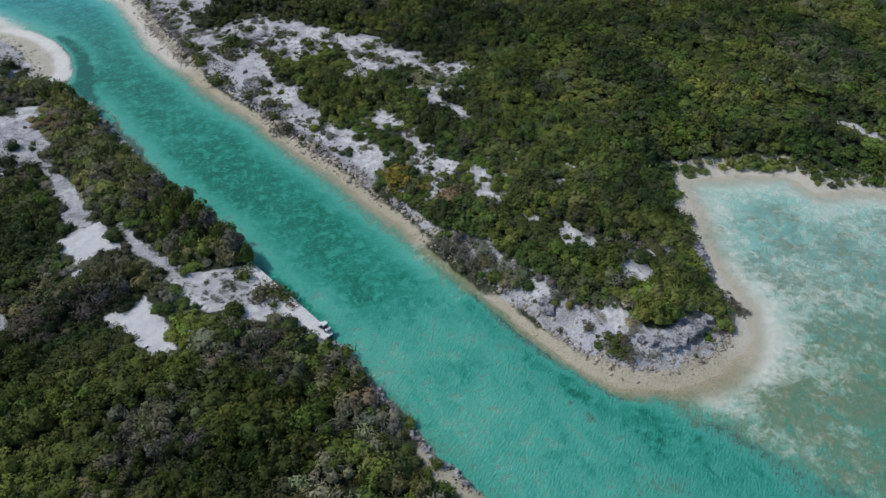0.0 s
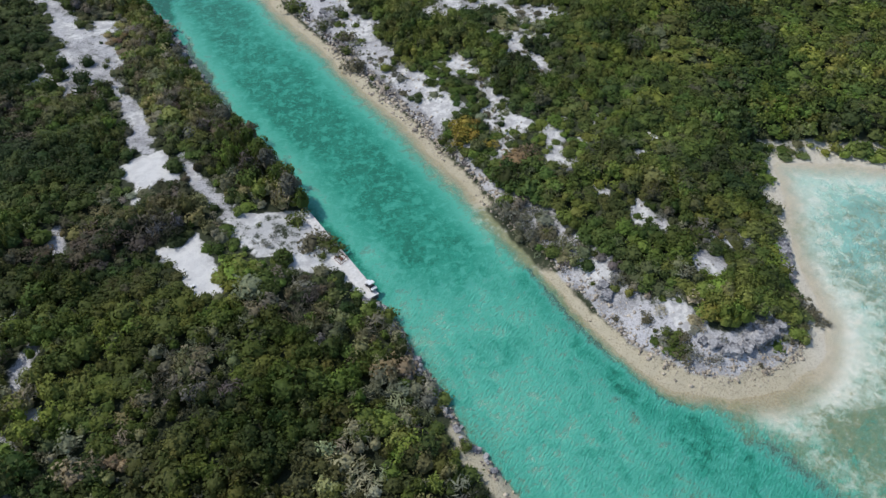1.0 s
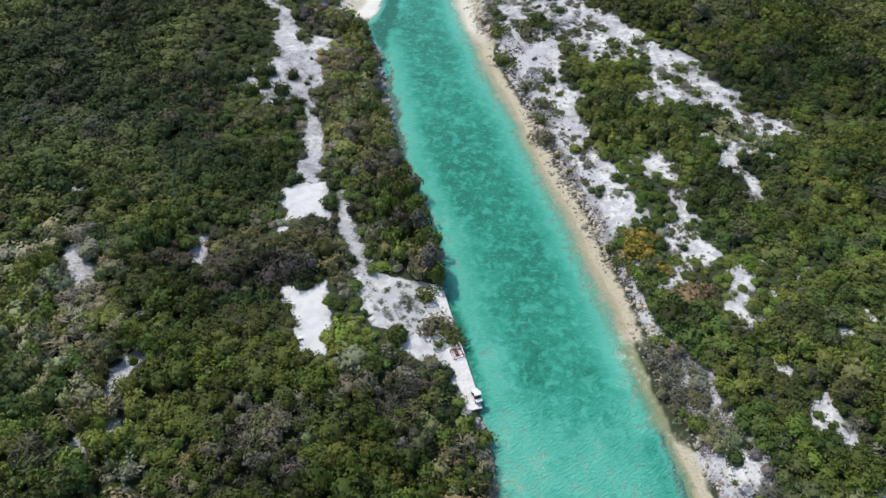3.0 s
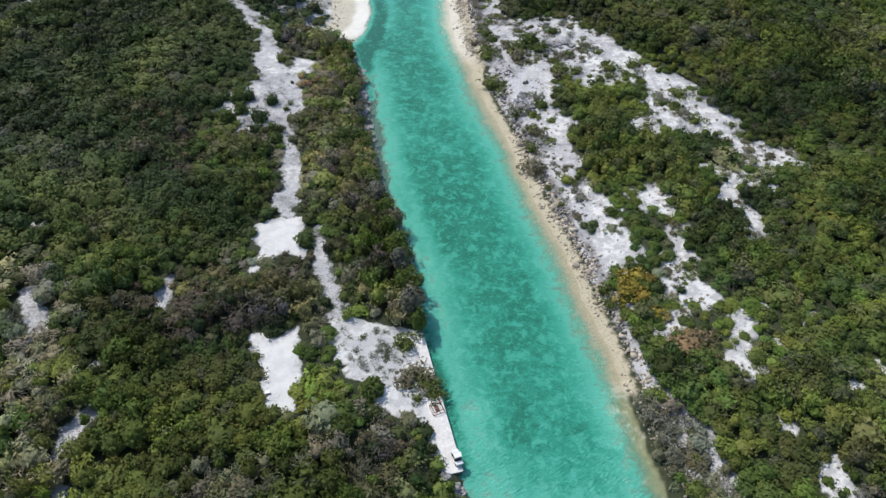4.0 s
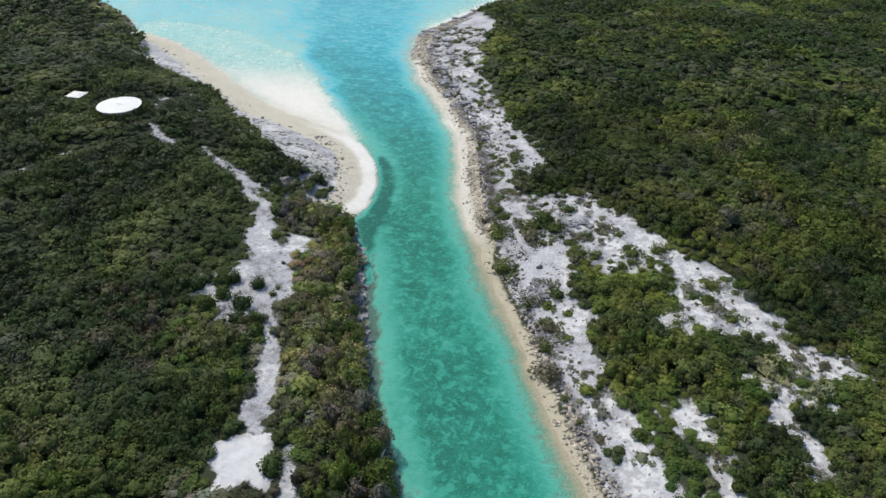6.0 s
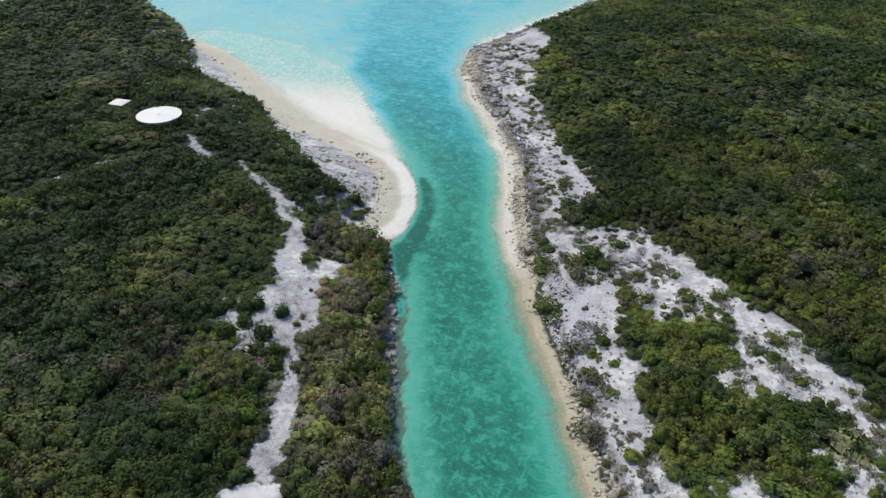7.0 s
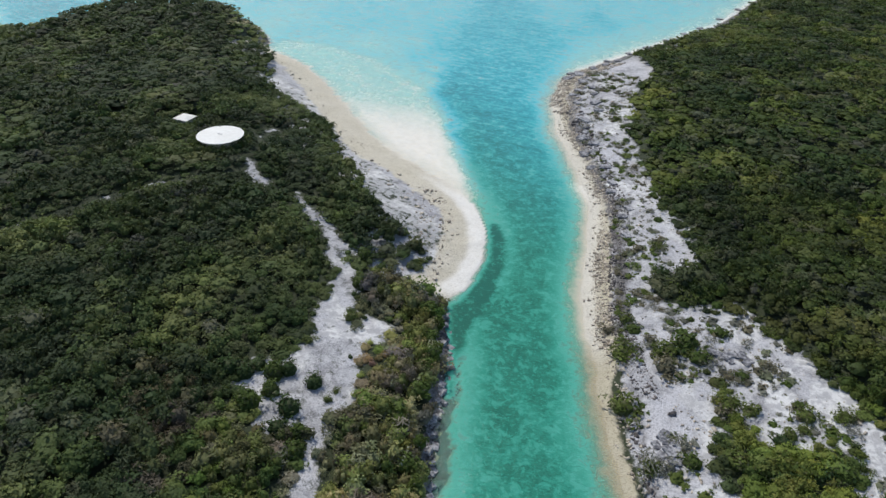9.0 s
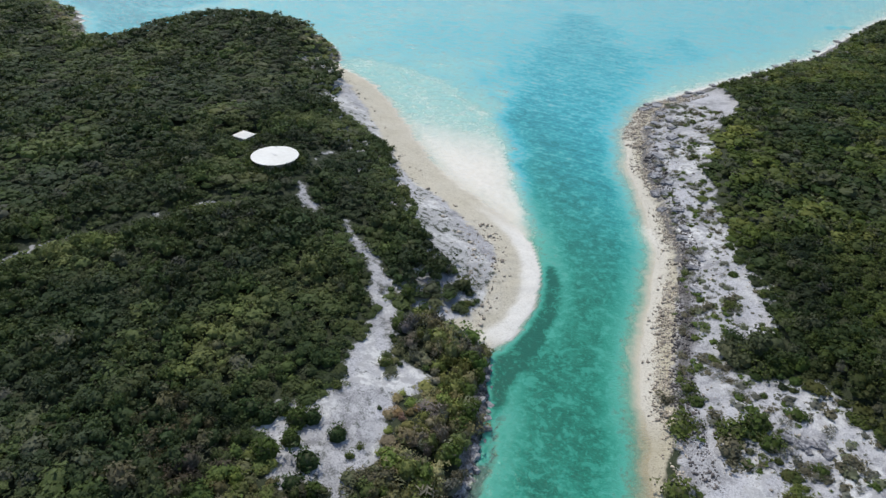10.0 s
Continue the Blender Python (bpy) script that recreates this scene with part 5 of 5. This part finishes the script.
# dark weathered ledge round the point
for k, (px, py, r) in enumerate(((77.3, 74, 1.5), (79, 72.6, 1.3), (81, 72.2, 1.7), (83.9, 72.6, 1.6), (86.3, 73.4, 1.8), (88.4, 74.2, 1.9), (90.8, 75.2, 1.7), (93.2, 76.2, 1.5), (60.4, 91, 1.6), (60.4, 93.4, 1.4), (75.4, 75.2, 1.1), (107.2, 99, 1.6), (106.2, 96.4, 1.8), (105, 93.6, 1.9), (104.2, 91, 1.6), (103.4, 88.6, 1.3), (105.4, 97.6, 1.4),
                                (84.6, 74.6, 1.2), (88, 76, 1.2), (8.6, 98.8, 1.0), (12, 97, 0.9))):
    rock = thing("boulder", Matrix.LocRotScale((px, py, height(px, py) + 0.1 * r), Euler((0, 0, k * 1.3)), (r, r * 0.85, r * 0.9)), "dark grey weathered limestone boulder on the stony point", "boulder", "boulders on the point")
    link("block", bpy.data.meshes["boulder_block"] if k else boulder_mesh(), LEDGE, rock)
# dark outcrop on the eastern bank, and the broken ledge along its northern shore
OUTCROP = [(13.6, 251.7, 1.5), (15.2, 251.4, 1.2), (16.7, 252, 1.6), (18.2, 252.6, 1.2), (19.6, 253.2, 1.5), (21.2, 251.4, 1.3), (15, 248.4, 1.1), (17.6, 250.4, 1.0), (10.8, 244.2, 1.2), (12.4, 243, 0.9), (13.8, 242.4, 1.1)]
POINT = [(-79.6, 435.5, 2.6), (-75, 441.7, 2.8), (-63.5, 420.8, 2.2), (-56.2, 400.8, 2.4), (-52.5, 392.6, 2.0), (-53.5, 375.2, 2.4), (-51.1, 364.7, 2.4), (-45.4, 359.8, 2.0), (-46.4, 351.2, 2.2), (-40.8, 341.4, 1.8), (-77, 446, 2.4), (-72.9, 457, 2.4), (-68.7, 466, 2.2), (-64.6, 476.5, 2.0),
         (-71, 430, 2.0), (-60, 412, 1.8), (-57, 383, 1.8), (-78, 440, 1.6), (-81, 444, 1.8), (-70, 474, 1.8), (-63, 494, 2.0), (-57, 511, 2.2), (-50, 532, 2.0), (-43, 553, 2.2), (-37, 573, 2.0), (-29, 604, 2.2), (-21, 638, 2.4)]
OUTCROP += POINT
OUTCROP += [(8.2, 222.6, 1.5), (9.6, 221, 1.3), (10.2, 218.6, 1.5), (8.8, 217.2, 1.2), (11.6, 216.4, 1.3), (7.4, 219.6, 1.1), (14.2, 202.6, 1.2), (16.4, 200.4, 1.0)]
rs_ledge = np.random.RandomState(64)
for k in range(26):
    py = 296 + 5.6 * k + 3 * rs_ledge.rand()
    px = np.interp(py, [287, 314, 344, 373, 406, 438], [-26.5, -33, -48, -65, -78, -82]) + 9 + 4.5 * rs_ledge.rand()
    OUTCROP.append((float(px), float(py), 0.9 + 1.3 * rs_ledge.rand()))
# jagged blocks along the western bank, some of them awash
rs_south = np.random.RandomState(72)
for k in range(30):
    py = 57 + 1.4 * k + rs_south.rand()
    px = np.interp(py, [54, 67, 82, 95, 101], [29, 23.5, 18, 13.2, 11.3]) - 2.6 + 2.4 * rs_south.rand()
    r = 0.45 + 0.7 * rs_south.rand() ** 1.5
    rock = thing("boulder", Matrix.LocRotScale((px, py, max(height(px, py), -0.25) + 0.1 * r), Euler((0.3 * rs_south.rand(), 0.3 * rs_south.rand(), k * 1.9)), (r * 1.2, r * 0.8, r * 0.8)), "jagged dark grey limestone block at the channel mouth", "boulder", "blocks at the channel mouth")
    link("block", bpy.data.meshes["boulder_block"], LEDGE, rock)
rs_bank = np.random.RandomState(71)
for k in range(58):
    py = 150 + 90 * (k / 57) ** 0.8 + 1.5 * rs_bank.rand()
    px = np.interp(py, [129.6, 152.5, 175, 200, 229, 238, 244], [-2.3, -12, -24, -33, -44, -49.5, -52]) - 1.9 + 2.9 * rs_bank.rand()
    r = 0.5 + 0.75 * rs_bank.rand() ** 1.5
    rock = thing("boulder", Matrix.LocRotScale((px, py, max(height(px, py), -0.25) + 0.1 * r), Euler((0.3 * rs_bank.rand(), 0.3 * rs_bank.rand(), k * 1.7)), (r * 1.2, r * 0.8, r * 0.75)), "jagged grey limestone block at the foot of the western bank", "boulder", "blocks along the western bank")
    link("block", bpy.data.meshes["boulder_block"], LEDGE, rock)
for k, (px, py, r) in enumerate(OUTCROP):
    rock = thing("boulder", Matrix.LocRotScale((px, py, height(px, py) + 0.05), Euler((0, 0, k * 2.1)), (r * 1.15, r * 0.8, r * 0.5)), "flat dark grey limestone block on the eastern bank", "boulder", "ledge blocks on the eastern bank")
    link("block", bpy.data.meshes["boulder_block"], LEDGE, rock)


# ---- things on the dock ----
def ring(bm, radius, height_, z, segments=24, top=None):
    bmesh.ops.create_cone(bm, cap_ends=True, segments=segments, radius1=radius, radius2=radius if top is None else top, depth=height_, matrix=Matrix.Translation((0, 0, z + height_ / 2)))


def rod(bm, a, b, r):
    a, b = Vector(a), Vector(b)
    m = Matrix.Translation((a + b) / 2) @ (b - a).to_track_quat("Z", "Y").to_matrix().to_4x4()
    bmesh.ops.create_cone(bm, cap_ends=True, segments=6, radius1=r, radius2=r, depth=(b - a).length, matrix=m)


def golf_cart(m):
    cart = thing("utility_cart", m, "small white utility cart with black tyres parked on the quay", "cart")
    bm = bmesh.new()
    box(bm, -1.4, 1.4, -0.62, 0.62, 0.32, 0.58, 0.06)
    part("chassis", bm, BLACK, cart)
    bm = bmesh.new()
    box(bm, 0.72, 1.5, -0.66, 0.66, 0.5, 0.98, 0.12)
    part("hood", bm, WHITE, cart)
    bm = bmesh.new()
    box(bm, -0.62, 0.36, -0.72, 0.72, 1.78, 1.86, 0.03)
    part("roof", bm, WHITE, cart)
    bm = bmesh.new()
    box(bm, -1.55, -0.86, -0.68, 0.68, 0.6, 1.0, 0.05)
    part("cargo_box", bm, WHITE, cart)
    bm = bmesh.new()
    box(bm, -0.6, -0.05, -0.58, 0.58, 0.58, 0.86, 0.05)
    box(bm, -0.74, -0.6, -0.58, 0.58, 0.8, 1.3, 0.04)
    part("seat", bm, BLACK, cart)
    for px, py in ((-0.6, -0.62), (-0.6, 0.62), (0.5, -0.62), (0.5, 0.62)):
        bm = bmesh.new()
        rod(bm, (px + (0.12 if px > 0 else 0), py, 0.58), (px - (0.2 if px > 0 else 0), py, 1.8), 0.022)
        part("roof_post", bm, BLACK, cart)
    bm = bmesh.new()
    rod(bm, (0.62, 0.28, 0.8), (0.36, 0.28, 1.12), 0.02)
    bmesh.ops.create_cone(bm, cap_ends=True, segments=14, radius1=0.18, radius2=0.18, depth=0.03, matrix=pose(0.35, 0.28, 1.13, 0, -38, 0))
    part("steering_wheel", bm, BLACK, cart)
    for px in (-1.0, 1.0):
        for py in (-0.62, 0.62):
            bm = bmesh.new()
            bmesh.ops.create_cone(bm, cap_ends=True, segments=18, radius1=0.29, radius2=0.29, depth=0.22, matrix=pose(px, py, 0.29, 90))
            wheel = part("wheel", bm, BLACK, cart)
            bm = bmesh.new()
            bmesh.ops.create_cone(bm, cap_ends=True, segments=14, radius1=0.15, radius2=0.15, depth=0.235, matrix=pose(px, py, 0.29, 90))
            part("rim", bm, WHITE, wheel)
    return cart


golf_cart(pose(10.05, 102.75, 1.34, 0, 0, DOCK_TURN + 4) @ pose(0, 0, 0, 0, 0, 0))


def cage(m):
    ob = thing("steel_frame", m, "rusty open square steel frame lying on the concrete quay", "metal frame")
    for z, k in ((0.05, 1.15), (0.85, 1.0)):
        for a in range(4):
            p0, p1 = (math.cos(math.pi / 4 + a * math.pi / 2) * k * 1.41, math.sin(math.pi / 4 + a * math.pi / 2) * k * 1.41), (math.cos(math.pi / 4 + (a + 1) * math.pi / 2) * k * 1.41, math.sin(math.pi / 4 + (a + 1) * math.pi / 2) * k * 1.41)
            bm = bmesh.new()
            rod(bm, (*p0, z), (*p1, z), 0.06)
            part("rail", bm, RUST, ob)
    for a in range(4):
        c, s_ = math.cos(math.pi / 4 + a * math.pi / 2) * 1.41, math.sin(math.pi / 4 + a * math.pi / 2) * 1.41
        bm = bmesh.new()
        rod(bm, (c * 1.15, s_ * 1.15, 0.0), (c, s_, 0.88), 0.06)
        part("post", bm, RUST, ob)
    for y0 in (-0.35, 0.35):
        bm = bmesh.new()
        rod(bm, (-1.1, y0, 0.06), (1.1, y0, 0.06), 0.05)
        part("crossbar", bm, RUST, ob)
    bm = bmesh.new()
    box(bm, -0.45, 0.4, -0.3, 0.34, 0.12, 0.5, 0.04)
    part("engine_block", bm, RUST, ob)
    return ob


cage(pose(4.4, 112.1, 1.34, 0, 0, DOCK_TURN + 8))

# a dark crate at the edge of the bare clearing
crate = thing("crate", pose(-27.3, 106.8, height(-27.3, 106.8), 0, 0, 25), "small dark plastic crate on bare white ground", "crate")
bm = bmesh.new()
box(bm, -0.45, 0.45, -0.3, 0.3, 0, 0.4, 0.03)
part("bin", bm, BLACK, crate)
bm = bmesh.new()
box(bm, -0.48, 0.48, -0.33, 0.33, 0.4, 0.46, 0.02)
part("lid", bm, WHITE, crate, "pale lid")

# ---- buildings on the western hill ----
HILL = height(-149, 270)
tank = thing("water_tank", pose(-149.9, 270.3, HILL - 0.3), "large round tank with a white flat roof amid dark scrub", "water tank")
TOP = 17.2 - HILL + 0.3
bm = bmesh.new()
ring(bm, 6.2, TOP - 0.06, 0, 64)
part("tank_wall", bm, STONE, tank, "grey stone wall")
bm = bmesh.new()
ring(bm, 7.7, 0.06, TOP - 0.06, 72)
bmesh.ops.create_cone(bm, cap_ends=False, segments=72, radius1=7.65, radius2=0.5, depth=0.3, matrix=Matrix.Translation((0, 0, TOP + 0.15)))
part("roof", bm, ROOF, tank)
for k in range(26):
    a, r = k * 2 * math.pi / 26, 8.0 + 0.9 * ((k * 7) % 5) / 4
    px, py = -149.9 + math.cos(a) * r, 270.3 + math.sin(a) * r
    shrub(px, py, 1.5 + 0.3 * (k % 3), 17.0 - height(px, py) + 0.25 * ((k * 3) % 4) - 0.5, ("green", "dark", "olive")[k % 3], "the ground round the tank", "shrubs round the tank")
bm = bmesh.new()
box(bm, -0.9, 0.9, -0.3, 0.3, TOP + 0.24, TOP + 0.36, 0.03)
part("hatch", bm, CONCRETE, tank, "grey roof hatch")

HUT = height(-177.3, 281.6)
hut = thing("small_house", pose(-177.3, 281.6, HUT - 0.3, 0, 0, 3), "small house with a low white hipped roof in the scrub", "house")
EAVE = 13.8 - HUT + 0.3
bm = bmesh.new()
box(bm, -2.6, 2.6, -2.4, 2.4, 0, EAVE + 0.02, 0.02)
part("wall", bm, CONCRETE, hut)
bm = bmesh.new()
low = [bm.verts.new((a * 3.15, b * 2.95, EAVE)) for a, b in ((-1, -1), (1, -1), (1, 1), (-1, 1))]
lip = [bm.verts.new((v.co.x, v.co.y, EAVE + 0.12)) for v in low]
top = [bm.verts.new((a * 0.5, 0, EAVE + 0.75)) for a in (-1, 1)]
bm.faces.new(low[::-1])
for k in range(4):
    bm.faces.new((low[k], low[(k + 1) % 4], lip[(k + 1) % 4], lip[k]))
for f in ((lip[0], lip[1], top[1], top[0]), (lip[2], lip[3], top[0], top[1]), (lip[1], lip[2], top[1]), (lip[3], lip[0], top[0])):
    bm.faces.new(f)
part("roof", bm, ROOF, hut, "white hipped roof with a low pitch")
bm = bmesh.new()
box(bm, 2.58, 2.66, -0.45, 0.45, 0.1, 2.1, 0.02)
part("door", bm, BARK, hut, "dark wooden door")
for py in (-1.5, 1.5):
    bm = bmesh.new()
    box(bm, 2.58, 2.65, py - 0.4, py + 0.4, 1.0, 1.9, 0.01)
    part("window_shutter", bm, BARK, hut, "closed dark wooden shutter")


# ---- trees leaning over the western bank ----
def bank_tree(px, py, r, tall, k):
    ob = thing("tree", pose(px, py, height(px, py) - 0.1, 0, 0, k * 71), "tall olive green coastal tree leaning over the channel bank", "tree", "trees along the bank")
    bm = bmesh.new()
    rod(bm, (0, 0, 0), (0.25, 0.1, tall * 0.45), 0.16)
    part("trunk", bm, BARK, ob)
    for j in range(3):
        a = j * 2.1 + k
        bm = bmesh.new()
        rod(bm, (0.25, 0.1, tall * 0.42), (0.25 + math.cos(a) * r * 0.6, 0.1 + math.sin(a) * r * 0.6, tall * 0.75), 0.08)
        part("limb", bm, BARK, ob)
    pts, faces = crown(np.random.RandomState(300 + k), 330, 0.15)
    me = mesh_from("crown", pts * np.array([r, r, tall * 0.72]) + np.array([0.25, 0.1, tall * 0.28]), faces, 4)
    rgba = np.ones((len(pts), 4), np.float32)
    rgba[:, :3] = (OLIVE * 0.85, GREEN, BROWN * 0.9, SILVER * 0.6)[(k * 7) % 4 if k % 3 else 1]
    me.attributes.new("tint", "FLOAT_COLOR", "POINT").data.foreach_set("color", rgba.ravel())
    link("crown", me, LEAF, ob)


for k in range(14):
    f = k / 13
    q = 130.5 + 37 * f
    edge_x = np.interp(q, [129.6, 152.5, 175], [-2.3, -12, -24])
    bank_tree(edge_x - 0.7 - 1.5 * (k % 2), q, 2.5 + 0.5 * ((k * 5) % 3), 5.4 + 0.6 * ((k * 3) % 4) + 2.2 * (1 - f), k)
for k in range(24):
    f = k / 23
    q = 170 + 68 * f
    edge_x = np.interp(q, [152.5, 175, 200, 229, 238], [-12, -24, -33, -44, -49.5])
    if (k * 7) % 5:
        bank_tree(edge_x - 1.0 - 1.1 * ((k * 5) % 3) - 1.8 * (q > 186), q, 2.0 + 0.5 * ((k * 5) % 3), 3.4 + 0.5 * ((k * 3) % 4), k + 14)
